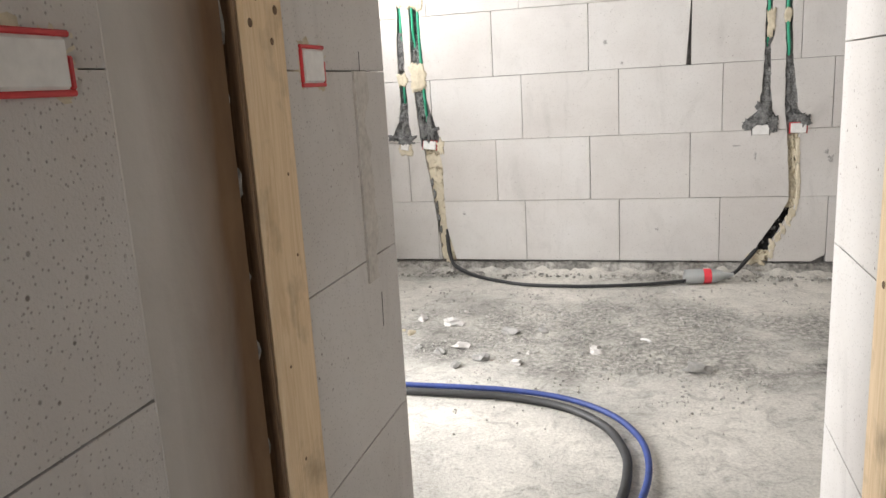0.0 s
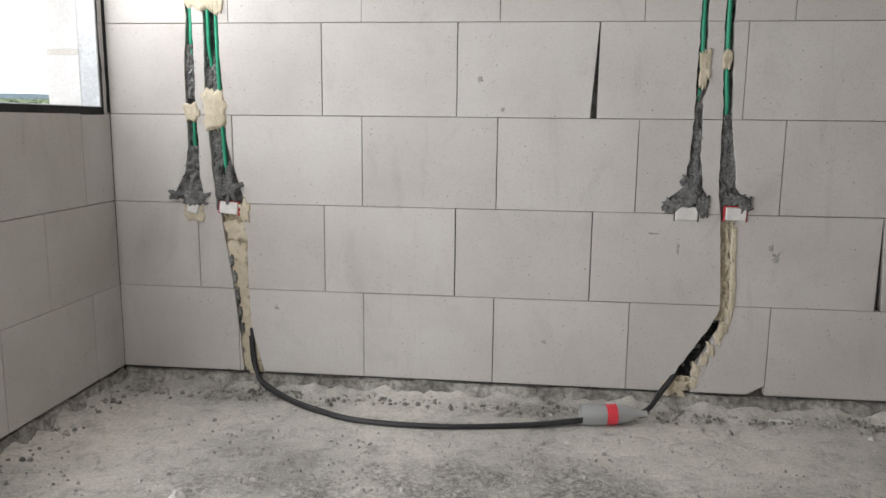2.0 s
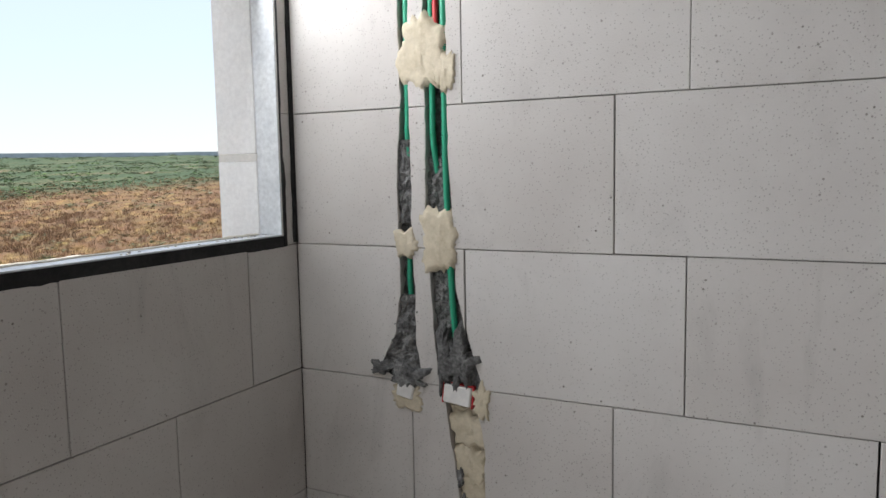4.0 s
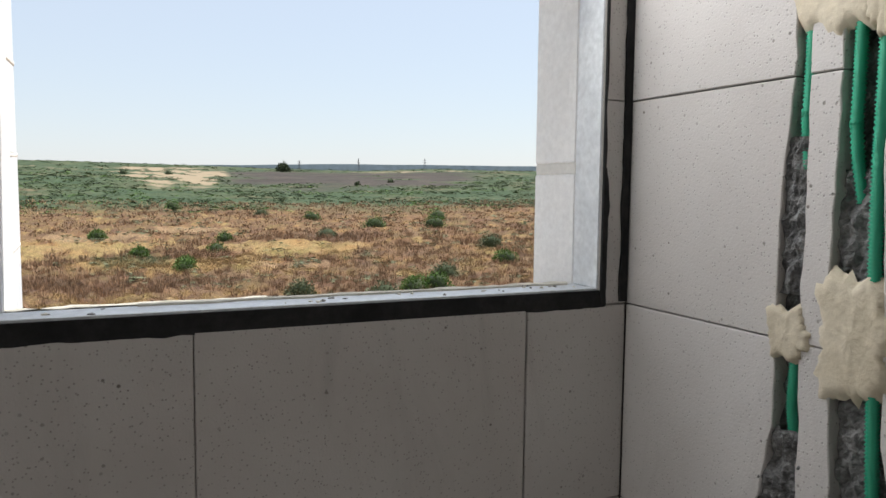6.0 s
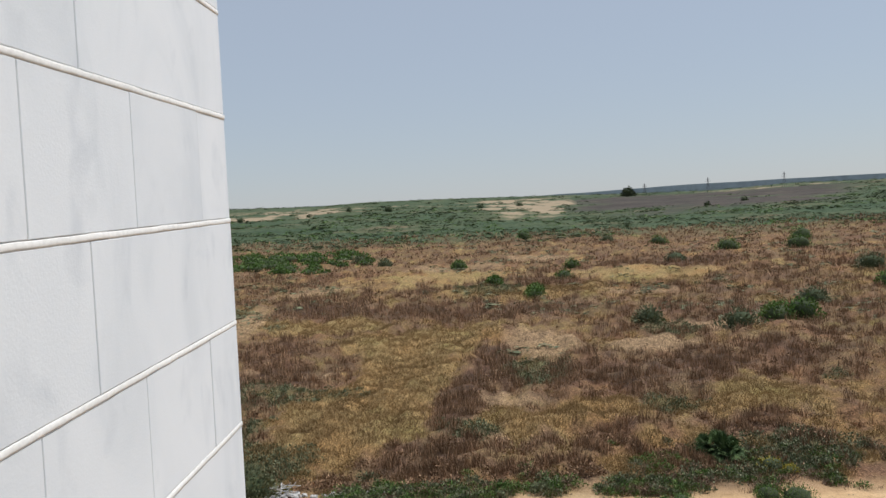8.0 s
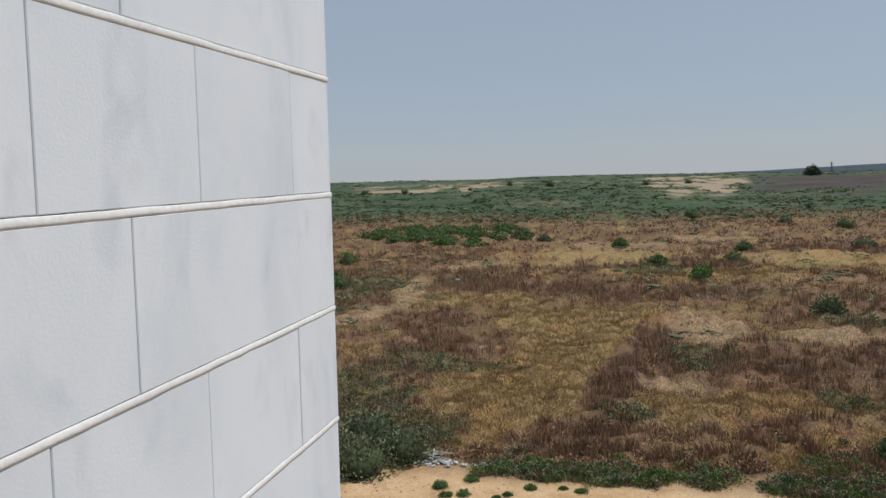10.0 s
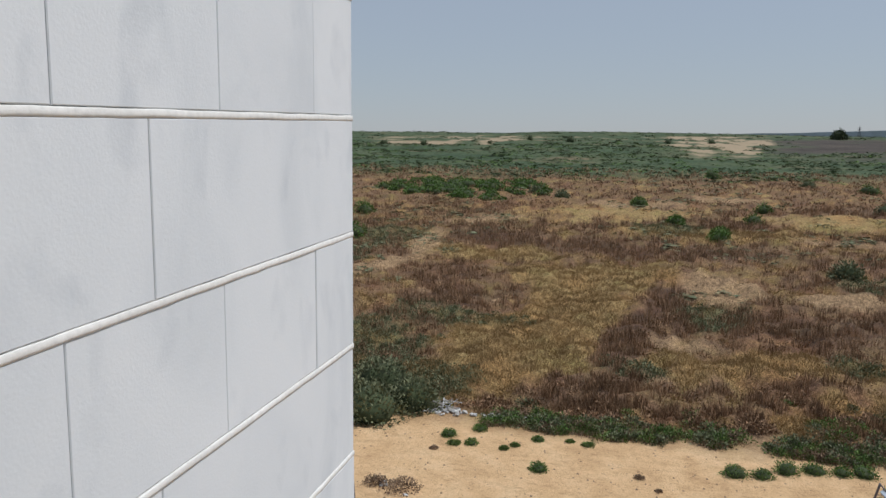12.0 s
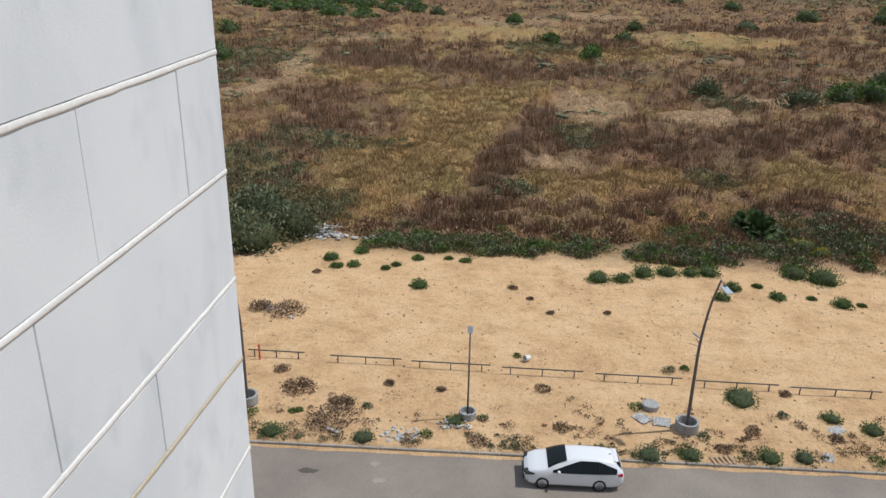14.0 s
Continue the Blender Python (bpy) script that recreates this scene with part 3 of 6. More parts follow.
for k, (z, w) in enumerate(((1.36, .012), (1.25, .007), (1.12, .010), (.98, .006), (.86, .009), (.7, .008), (.52, .01))):
    part("mortar_lump", lump((-.006, -.046 - .004 * (k % 2), z), (.006, w * .7, w * 2.4), k + 51, .6, 2, 2), BED, post_b)
part("browning_coat", box((-.002, -.305, .1), (.0012, -.053, 2.2), .001), BROWNING, post_b, "thin coat on the blocks, browner towards the timber")
post_e = thing("door_post", "pale raw timber door post in the passage wall", "post", (HALL_E, -3.54, 0))
part("upright", box((-.005, -.065, 0), (.048, .065, 2.2), .004), POST, post_e)
for z in (.4, .9, 1.5):
    part("knot", ring([(.007, 0), (.005, .0015)], 12), DARKWOOD, post_e).matrix_basis = pose(-.0052, .02, z, 0, -90, 0)

# ---- window: steel sub-frame, black sealing, rendered reveal ----
window_1 = thing("window_1", "unglazed window opening with a galvanised steel sub-frame", "window", kind="structure")
SILL = 1.322                                  # top of the steel sill
part("sill_profile", join(box((-.088, WIN_S, SILL - .024), (-.006, WIN_N, SILL), .002), box((-.009, WIN_S, SILL - .03), (-.004, WIN_N, SILL + .0015), .001)), GALVA, window_1, "galvanised steel sill profile")
for name, y, k in (("frame_north", WIN_N, 1), ("frame_south", WIN_S, -1)):
    a, b = sorted((y - .002 * k, y + .004 * k))
    c, d = sorted((y - .003 * k, y + .006 * k))
    part(name, join(box((-.088, a, SILL + .0003), (-.006, b, WIN_TOP), .001), box((-.009, c, SILL + .0003), (-.0035, d, WIN_TOP), .001)), GALVA, window_1, "galvanised steel jamb profile")


def coat(a, b, wide, out, jag, seed, back=.002):
    """A thin brushed-on coat from a to b, wide across, with an uneven edge."""
    a, b, wide, out = Vector(a), Vector(b), Vector(wide), Vector(out)
    n = max(8, int((b - a).length / .012))
    vs, fs = [], []
    for i in range(n + 1):
        p, q = a.lerp(b, i / n), Vector((i * .16, seed, 0))
        k = 1 + jag * noise.noise(q) + jag * .5 * noise.noise(q * 3)
        vs += [p - out * back, p + out * .004, p + wide * k + out * .003, p + wide * k - out * back]
    for i in range(n):
        fs += [(i * 4 + k, i * 4 + (k + 1) % 4, i * 4 + 4 + (k + 1) % 4, i * 4 + 4 + k) for k in range(4)]
    return vs, fs


part("sealing_strip", coat((-.003, WIN_S - .03, SILL - .003), (-.003, -.05, SILL - .003), (0, 0, -.034), (1, 0, 0), .12, 3, .018), BITUMEN_VOID, window_1, "black bitumen sealing coat")
part("sealing_strip", coat((.0, WIN_N + .003, SILL - .034), (.0, WIN_N + .003, 1.56), (0, .013, 0), (1, 0, 0), .5, 8), BITUMEN_VOID, window_1, "black bitumen sealing coat")
part("sealing_strip", coat((.0, WIN_N + .003, 1.56), (.0, WIN_N + .003, WIN_TOP), (0, .005, 0), (1, 0, 0), .6, 18), BITUMEN_VOID, window_1, "black bitumen sealing coat")
part("sealing_strip", coat((.002, WIN_S - .003, SILL - .034), (.002, WIN_S - .003, WIN_TOP), (0, -.02, 0), (1, 0, 0), .15, 5), BITUMEN_VOID, window_1, "black bitumen sealing coat")
# Dark gap where the walls meet: its shade put into a black strip.
part("corner_sealing", coat((.001, -.001, 1.295), (.001, -.001, CEIL), (0, -.016, 0), (1, 0, 0), .3, 1), BITUMEN_VOID, window_1)
for z0, z1 in ((1.245, 1.548), (1.572, WIN_TOP)):
    part("reveal", box((-.248, WIN_N - .002, z0), (-.090, WIN_N + .06, z1), .003), REVEAL, window_1, "white rendered outer reveal")
part("reveal_joint", box((-.2465, WIN_N - .0005, 1.548), (-.090, WIN_N + .06, 1.572), .002), WINGJOINT, window_1, "cream joint")
part("reveal", box((-.238, WIN_S - .06, 1.245), (-.090, WIN_S + .012, WIN_TOP), .003), REVEAL, window_1, "white rendered outer reveal")
sv, sf = [], []
NSY, NSX = 90, 14
for i in range(NSY + 1):
    y = WIN_S + .012 + (WIN_N - .012 - WIN_S - .012) * i / NSY
    for k in range(NSX + 1):
        x = -.236 + .150 * k / NSX
        q = Vector((x * 18, y * 14, 3))
        z = 1.258 + .068 * max(0, (k - NSX + 4) / 3) + .004 * noise.noise(q) + .002 * noise.noise(q * 3.3)
        if k == NSX:
            x += .012 * noise.noise(Vector((y * 17, 0, 1))) - .006
            z = SILL + .0015 + .003 * noise.noise(Vector((y * 31, 4, 0)))
        if k == 0:
            x -= .01 * noise.noise(Vector((y * 9, 5, 1)))
        sv.append((x, y, z))
sf = [(i * (NSX + 1) + k, i * (NSX + 1) + k + 1, (i + 1) * (NSX + 1) + k + 1, (i + 1) * (NSX + 1) + k) for i in range(NSY) for k in range(NSX)]
part("sill_bedding", (sv, sf), JOINT, window_1, "cream mortar bedding on the sill", True)
part("sill_stone", box((-.25, WIN_S + .01, 1.25), (-.07, WIN_N - .01, 1.252), .004), STONE, window_1)
for k in range(40):
    y, x = rnd.uniform(WIN_S + .05, WIN_N - .02), -.084 + .07 * rnd.random() ** 2.2
    if k < 10:
        y = rnd.uniform(-.2, -.085)
    s = rnd.uniform(.0012, .0034)
    part("mortar_crumb", lump((x, y, SILL + s * .3), (s * rnd.uniform(.8, 2), s * rnd.uniform(.8, 2.6), s * .8), k, .9, 1, 2.2), rnd.choice((MORTAR, JOINT, JOINT, BED)), window_1)
part("mortar_smear", coat((-.086, WIN_S + .2, SILL + .0005), (-.086, -.09, SILL + .0005), (.008, 0, 0), (0, 0, 1), 1.2, 14, .001), JOINT, window_1, "ragged mortar along the sill")

# ---- installations on the socket wall ----
def ribbon(ch, za, zb, depth, seed, mat, name, parent, widen=.006, label=""):
    """A rough fill of a chase between two heights, set back by depth."""
    n, m = max(3, int(abs(za - zb) / .006)), 16
    vs, fs = [], []
    for i in range(n + 1):
        z = zb + (za - zb) * i / n
        a, b = chase_at(ch, min(max(z, ch[-1][0]), ch[0][0]))
        a, b = a - widen, b + widen
        for k in range(m):
            s = a + (b - a) * k / (m - 1)
            q = Vector((s * 45, z * 26, seed))
            d = .013 * noise.noise(q) + .008 * noise.noise(q * 2.6) + .006 * abs(noise.noise(q * 5.5)) + .003 * noise.noise(q * 11)
            vs.append((s, depth - d + (.008 if k in (0, m - 1) else 0), z))
    for i in range(n):
        fs += [(i * m + k, i * m + k + 1, i * m + m + k + 1, i * m + m + k) for k in range(m - 1)]
    return part(name, (vs, fs), mat, parent, label)


def patch(cx, cz, w, h, seed, mat, parent, y=-.002, thick=.006, name="filler_patch", jag=.4):
    """A trowelled lump with a ragged edge on the wall."""
    n, m = 64, 7
    vs, fs = [(cx, y - thick, cz)], []
    for k in range(1, m + 1):
        for i in range(n):
            a = 6.28318 * i / n
            q = Vector((math.cos(a) * 1.6, math.sin(a) * 1.6, seed * 3.7))
            r = 1 + jag * noise.noise(q) + jag * .6 * noise.noise(q * 2.9) + jag * .35 * noise.noise(q * 7)
            sq = (abs(math.cos(a)) ** 4 + abs(math.sin(a)) ** 4) ** -.25
            t = k / m
            x, z = cx + w * r * sq * t * math.cos(a), cz + h * r * sq * t * math.sin(a)
            d = thick * (.5 if mat is FOAM else 1) * (1 - t ** 8) + (.0016 * noise.noise(Vector((x * 60, z * 9, seed))) + .0012 * noise.noise(Vector((x * 150, z * 40, seed)))) * (k < m)
            vs.append((x, y - d if k < m else y + .012, z))
    fs += [(0, 1 + i, 1 + (i + 1) % n) for i in range(n)]
    fs += [(1 + k * n + i, 1 + (k + 1) * n + i, 1 + (k + 1) * n + (i + 1) % n, 1 + k * n + (i + 1) % n) for k in range(m - 1) for i in range(n)]
    return part(name, (vs, fs), mat, parent, "", True)


def conduit(points, r, parent, mat=CONDUIT):
    """Corrugated pipe."""
    pts = spline(points, 30)
    dense = []
    for a, b in zip(pts, pts[1:]):
        k = max(1, int((b - a).length / .0026))
        dense += [a.lerp(b, i / k) for i in range(k)]
    return part("corrugated_pipe", tube(dense, [r * (.88 if i % 2 else .62) for i in range(len(dense))], 8), mat, parent, "", True)


def socket_box(name, parent, x0, x1, z0, z1, tilt=0, red=False):
    """A wall box with a white paper-like cover and a dark rim."""
    b = part(name, box((-(x1 - x0) / 2, -.012, -(z1 - z0) / 2), ((x1 - x0) / 2, .03, (z1 - z0) / 2), .004), WHITEBOX, parent, "white plastic socket box cover")
    b.matrix_basis = pose((x0 + x1) / 2, 0, (z0 + z1) / 2, 0, tilt, 0)
    w, h = (x1 - x0) / 2 + .006, (z1 - z0) / 2 + .005
    part("rim", join(box((-w, -.004, -h), (-w + .005, .02, h), .001), box((w - .005, -.004, -h), (w, .02, h), .001), box((-w, -.004, h - .004), (w, .02, h), .001)),
         REDPIPE if red else DARKFILL, b)
    return b


run_1 = thing("cable_run", "green corrugated conduits in a grey chase with a socket box", "conduit")
ribbon(CHASES[0], CEIL, 1.60, .03, 1, DARKFILL, "chase_fill", run_1)
ribbon(CHASES[0], 1.60, 1.36, .012, 2, DARKFILL, "chase_fill", run_1, label="dark grey patching mortar")
ribbon(CHASES[0], 1.36, 1.15, .03, 3, DARKFILL, "chase_fill", run_1)
ribbon(CHASES[0], 1.15, .895, .010, 4, DARKFILL, "chase_fill", run_1, .02, "dark grey patching mortar")
conduit([(.405, .014, CEIL), (.402, .014, 1.75), (.400, .013, 1.63), (.402, .02, 1.55)], .0115, run_1)
conduit([(.398, .02, 1.33), (.398, .014, 1.24), (.398, .014, 1.18), (.396, .03, 1.10)], .0105, run_1)
patch(.400, .905, .055, .035, 31, DARKFILL, run_1, -.002, .012, "mortar_lump", .7)
patch(.300, .925, .03, .018, 32, DARKFILL, run_1, -.001, .014, "mortar_lump", .8)
patch(.385, .845, .055, .042, 5, FOAM, run_1, -.002, .008)
socket_box("socket_box", run_1, .356, .412, .842, .888, 12)

run_2 = thing("cable_run", "two green conduits in a wide grey chase above a socket", "conduit")
ribbon(CHASES[1], CEIL, 1.55, .034, 11, DARKFILL, "chase_fill", run_2)
ribbon(CHASES[1], 1.55, 1.00, .020, 12, DARKFILL, "chase_fill", run_2, .006, "dark grey patching mortar")
ribbon(CHASES[1], 1.00, .87, .008, 13, DARKFILL, "chase_fill", run_2, .012, "dark grey patching mortar")
conduit([(.482, .016, CEIL), (.482, .014, 1.74), (.484, .012, 1.6), (.490, .026, 1.50)], .0115, run_2)
conduit([(.524, .012, CEIL), (.522, .01, 1.74), (.524, .006, 1.55), (.528, .006, 1.38), (.535, .006, 1.22), (.543, .010, 1.06), (.548, .03, .99)], .0120, run_2)
conduit([(.500, .012, CEIL), (.498, .012, 1.97), (.497, .012, 1.90), (.496, .03, 1.86)], .011, run_2, REDPIPE)
patch(.46, 1.845, .075, .105, 21, FOAM, run_2, -.003, .007)
patch(.53, 1.78, .035, .055, 22, FOAM, run_2, -.003, .007)
patch(.505, 1.315, .065, .085, 23, FOAM, run_2, -.003, .008, jag=.4)
patch(.395, 1.300, .038, .04, 24, FOAM, run_2, -.003, .007)
patch(.565, .96, .05, .085, 25, DARKFILL, run_2, .002, .018, "mortar_lump", .7)
patch(.515, .98, .022, .09, 26, DARKFILL, run_2, .004, .02, "mortar_lump", .6)
patch(.63, .86, .03, .05, 27, FOAM, run_2, -.002, .010, jag=.6)
socket_box("socket_box", run_2, .512, .598, .842, .898, 6, True)
for k, (z, w) in enumerate(((.76, .045), (.66, .045), (.57, .036), (.48, .04), (.40, .032), (.31, .03), (.22, .034), (.13, .045))):
    a, b = chase_at(CHASES[1], z)
    patch((a + b) / 2 + rnd.uniform(-.008, .008), z, (b - a) * .52, .06, 40 + k, FOAM, run_2, .014, .012, jag=.5)
ribbon(CHASES[1], .86, .09, .030, 14, FOAM, "chase_fill", run_2, .004, "cream filler in the chase")
# Solid dark patches; the shade of gaps in the filler put into colour.
for k in range(5):
    a, b = chase_at(CHASES[1], .3 + .08 * k)
    patch(a + .012, .3 + .08 * k, .010, .028, 60 + k, DARKFILL, run_2, .004, .006, "dark_gap", .5)

run_3 = thing("cable_run", "green conduit in a grey patched chase with a white socket box", "conduit")
ribbon(CHASES[2], CEIL, 1.42, .03, 15, DARKFILL, "chase_fill", run_3)
ribbon(CHASES[2], 1.42, .895, .010, 16, DARKFILL, "chase_fill", run_3, .01, "dark grey patching mortar")
conduit([(2.618, .012, CEIL), (2.620, .01, 1.8), (2.624, .01, 1.6), (2.624, .022, 1.5)], .0125, run_3)
conduit([(2.625, .024, 1.42), (2.622, .014, 1.40), (2.620, .03, 1.36)], .011, run_3)
patch(2.637, 1.51, .022, .08, 71, FOAM, run_3, -.002, .012, jag=.5)
for k, (x, z, w, h) in enumerate(((2.535, .925, .05, .035), (2.665, .93, .03, .05), (2.61, 1.0, .045, .06), (2.60, .955, .05, .03))):
    patch(x, z, w, h, 72 + k, DARKFILL, run_3, -.001, .012, "mortar_lump", .6)
socket_box("socket_box", run_3, 2.552, 2.645, .862, .92, 1)

run_4 = thing("cable_run", "green conduit in a chase with a red-rimmed socket box", "conduit")
ribbon(CHASES[3], CEIL, 1.32, .03, 17, DARKFILL, "chase_fill", run_4)
ribbon(CHASES[3], 1.32, .87, .012, 18, DARKFILL, "chase_fill", run_4, .006, "dark grey patching mortar")
conduit([(2.718, .01, CEIL), (2.720, .008, 1.8), (2.726, .008, 1.5), (2.736, .012, 1.36), (2.738, .03, 1.28)], .0125, run_4)
patch(2.726, 1.535, .02, .04, 81, FOAM, run_4, -.002, .012, jag=.4)
patch(2.80, .955, .045, .03, 82, DARKFILL, run_4, -.001, .012, "mortar_lump", .6)
patch(2.835, .935, .03, .04, 83, DARKFILL, run_4, -.001, .012, "mortar_lump", .6)
socket_box("socket_box", run_4, 2.760, 2.845, .866, .922, 1, True)
ribbon(CHASES[3], .86, .42, .022, 19, FOAM, "chase_fill", run_4, .006, "cream filler in the chase")
# Open chase: its shade is put into a black ribbon at the back.
ribbon(CHASES[3], .42, .15, .046, 20, BITUMEN_VOID, "open_chase", run_4, .0, "black back of the open chase, its shade put into colour")
ribbon(CHASES[3], .16, .09, .018, 21, FOAM, "chase_fill", run_4, .008)
for k in range(7):
    z = .80 - .07 * k
    a, b = chase_at(CHASES[3], z)
    patch(b + .002, z, .012, .04, 90 + k, FOAM, run_4, -.001, .010, jag=.5)
for k in range(6):
    z = .40 - .05 * k
    a, b = chase_at(CHASES[3], z)
    patch(b + .008, z - .01, .016, .032, 100 + k, FOAM, run_4, -.001, .008, jag=.6)
patch(2.60, .11, .06, .04, 110, FOAM, run_4, .002, .02, jag=.6)

# smudges and chips on the socket wall
SMUDGE = surface("grey_smudge", (.30, .29, .28), (.42, .405, .39), 20, 90, .95, 0, .5, .003, .2)
for k, (x, z, w, h) in enumerate(((2.96, 0.75, 0.01, 0.014), (2.987, 0.707, 0.016, 0.022), (2.462, 0.8, 0.022, 0.004), (2.573, 0.739, 0.006, 0.022), (0.768, 0.404, 0.012, 0.008), (2.011, 0.295, 0.01, 0.009), (1.701, 1.453, 0.014, 0.012), (1.801, 1.323, 0.008, 0.01))):
    t = thing("wall_smudge", "small grey mortar smudge on the block wall", "smudge", group="smudges on the wall")
    patch(x, z, w, h, 130 + k, SMUDGE, t, .0005, .0022, "smudge", .8)

# boxes in the passage wall
def hall_box(y0, y1, z0, z1, label):
    t = thing("socket_box", label, "socket", (HALL_W, (y0 + y1) / 2, (z0 + z1) / 2), turn=90)
    w, h = (y1 - y0) / 2, (z1 - z0) / 2
    part("cover", box((-w, -.006, -h), (w, .03, h), .004), WHITEBOX, t)
    part("rim", join(box((-w - .008, -.004, h), (w + .008, .01, h + .007), .002), box((-w - .008, -.004, -h - .007), (w + .008, .01, -h), .002),
                     box((-w - .008, -.004, -h), (-w, .01, h), .002), box((w, -.004, -h), (w + .008, .01, h * .3), .002)), REDPIPE, t, "red plastic rim")
    patch(0, 0, w * 1.7, h * 1.8, 7, FOAM, t, .002, .004, jag=.22)
    return t


hall_box(-3.575, -3.49, 1.268, 1.328, "white covered socket box with a red rim in the passage wall")
hall_box(-4.24, -4.14, 1.268, 1.322, "white covered socket box with a red rim in a filler patch")
marks = thing("wall_scratch", "thin dark crack in the passage wall blocks", "crack")
for k, pts in enumerate((((-3.30, 1.33), (-3.305, 1.18), (-3.31, 1.05), (-3.30, .95), (-3.31, .85)), ((-3.27, .80), (-3.275, .72)))):
    part("crack", tube([(HALL_W + .0005, y, z) for y, z in pts], .0008, 5), DARKFILL, marks)

FILM = surface("thin_filler_film", (.50, .465, .425), (.57, .54, .50), 11, 60, .9, 0, .4, .003, .12)
part("filler_smear", coat((HALL_W + .0012, -3.345, .84), (HALL_W + .0012, -3.345, 1.29), (0, .065, 0), (1, 0, 0), .5, 31, .003), FILM, marks, "thin cream filler smeared beside the crack")

# ---- on the floor of the room ----
cable = thing("power_cable", "black power cable looping along the floor by the socket wall", "cable")
part("sheath", tube(spline([(.64, .01, .30), (.655, -.004, .14), (.70, -.04, .05), (.86, -.15, .016), (1.05, -.27, .014), (1.25, -.345, .014), (1.6, -.355, .014), (1.95, -.29, .014), (2.18, -.225, .02), (2.3, -.215, .03), (2.44, -.17, .05), (2.53, -.05, .10), (2.60, .012, .17)]), .0105, 8), BLACKCABLE, cable, "", True)
part("sheath", tube(spline([(.63, .012, .26), (.645, .0, .13), (.69, -.02, .06), (.85, -.12, .016), (1.05, -.245, .012), (1.25, -.325, .012), (1.6, -.337, .012), (1.95, -.272, .013), (2.18, -.205, .02), (2.32, -.20, .03), (2.45, -.15, .055), (2.53, -.04, .11), (2.60, .015, .18)]), .007, 8), BLACKCABLE, cable, "", True)
bottle = thing("plastic_bottle", "cut clear plastic bottle with a red label over the cable end", "bottle", (2.17, -.225, .047), turn=10)
prof = [(.0, .043), (.03, .044), (.09, .044), (.13, .044), (.17, .042), (.20, .034), (.235, .02), (.265, .014), (.285, .014)]
bvs, bfs = tube([(s, 0, 0) for s, r in prof], [r for s, r in prof], 20, False)
ivs, ifs = tube([(s, 0, 0) for s, r in prof], [r - .0012 for s, r in prof], 20, False)
part("body", join((bvs, bfs), (ivs, [f[::-1] for f in ifs])), CLEAR, bottle, "clear plastic bottle body", True)
part("label", tube([(.105, 0, 0), (.12, 0, 0), (.135, 0, 0), (.15, 0, 0)], [.0452, .0455, .0455, .0450], 20, False), TAPE, bottle, "red film label", True)
for k in range(3):
    part("label_bar", box((.112 + .011 * k, -.002, .0452), (.117 + .011 * k, .022, .0462), .0003), WHITEBOX, bottle)

hose = thing("water_pipe", "black water pipe curving across the floor", "pipe")
part("pipe", tube(spline([(.25, -2.02, .016), (.6, -2.035, .016), (.98, -2.042, .016), (1.19, -2.043, .016), (1.425, -2.046, .016), (1.658, -2.116, .016), (1.815, -2.255, .016), (1.891, -2.437, .016), (1.905, -2.586, .016), (1.89, -2.75, .016), (1.84, -2.95, .016), (1.7, -3.05, .016)]), .016, 12), BLACKCABLE, hose, "", True)
hose_b = thing("water_pipe", "blue water pipe curving across the floor beside a black one", "pipe")
part("pipe", tube(spline([(.25, -1.975, .024), (.6, -1.99, .024), (.967, -1.995, .024), (1.177, -1.992, .024), (1.416, -1.996, .024), (1.651, -2.048, .024), (1.831, -2.168, .024), (1.935, -2.336, .024), (1.97, -2.512, .024), (1.958, -2.705, .024), (1.9, -2.9, .024), (1.74, -3.0, .024)]), .0115, 12), BLUEPIPE, hose_b, "", True)

ROCKS = [(1.09, -1.465, .035), (.964, -1.134, .055), (1.294, -1.235, .045), (1.735, -1.461, .042), (.77, -1.065, .035), (.778, -1.30, .03), (2.173, -1.657, .05), (1.388, -1.65, .03),
         (1.22, -1.62, .04), (1.0, -1.55, .03), (.66, -1.18, .018), (.72, -1.25, .016), (1.45, -1.2, .03), (.88, -1.5, .022), (1.12, -1.72, .035)]
for k, (x, y, s) in enumerate(ROCKS):
    pale = k in (0, 1, 3, 4, 7)
    r = solo("rubble_stone", lump((0, 0, 0), (s, s * rnd.uniform(.6, .8), s * rnd.uniform(.4, .55)), k + 3, .75, 2, 1.7), BLOCK if pale else (FOAM if k in (5, 10, 11) else CONCRETE),
             "broken piece of pale aerated block" if pale else ("crumb of cream filler" if k in (5, 10, 11) else "broken lump of grey mortar"), "rubble", "rubble on the floor")
    r.matrix_basis = pose(x, y, s * .33, 0, 0, rnd.uniform(0, 360))
stick = solo("plastic_offcut", tube(spline([(0, 0, 0), (.03, .004, .004), (.06, -.004, .0)]), .006, 8), WHITEBOX, "white plastic offcut lying on the floor", "offcut")
stick.matrix_basis = pose(1.93, -1.28, .01, 0, 0, -35)
stick = solo("plastic_offcut", tube(spline([(0, 0, 0), (.04, .002, .003), (.09, -.006, .0)]), .006, 8), WHITEBOX, "flat white offcut by the mortar bed", "offcut")
stick.matrix_basis = pose(2.98, -.10, .012, 0, 0, 5)


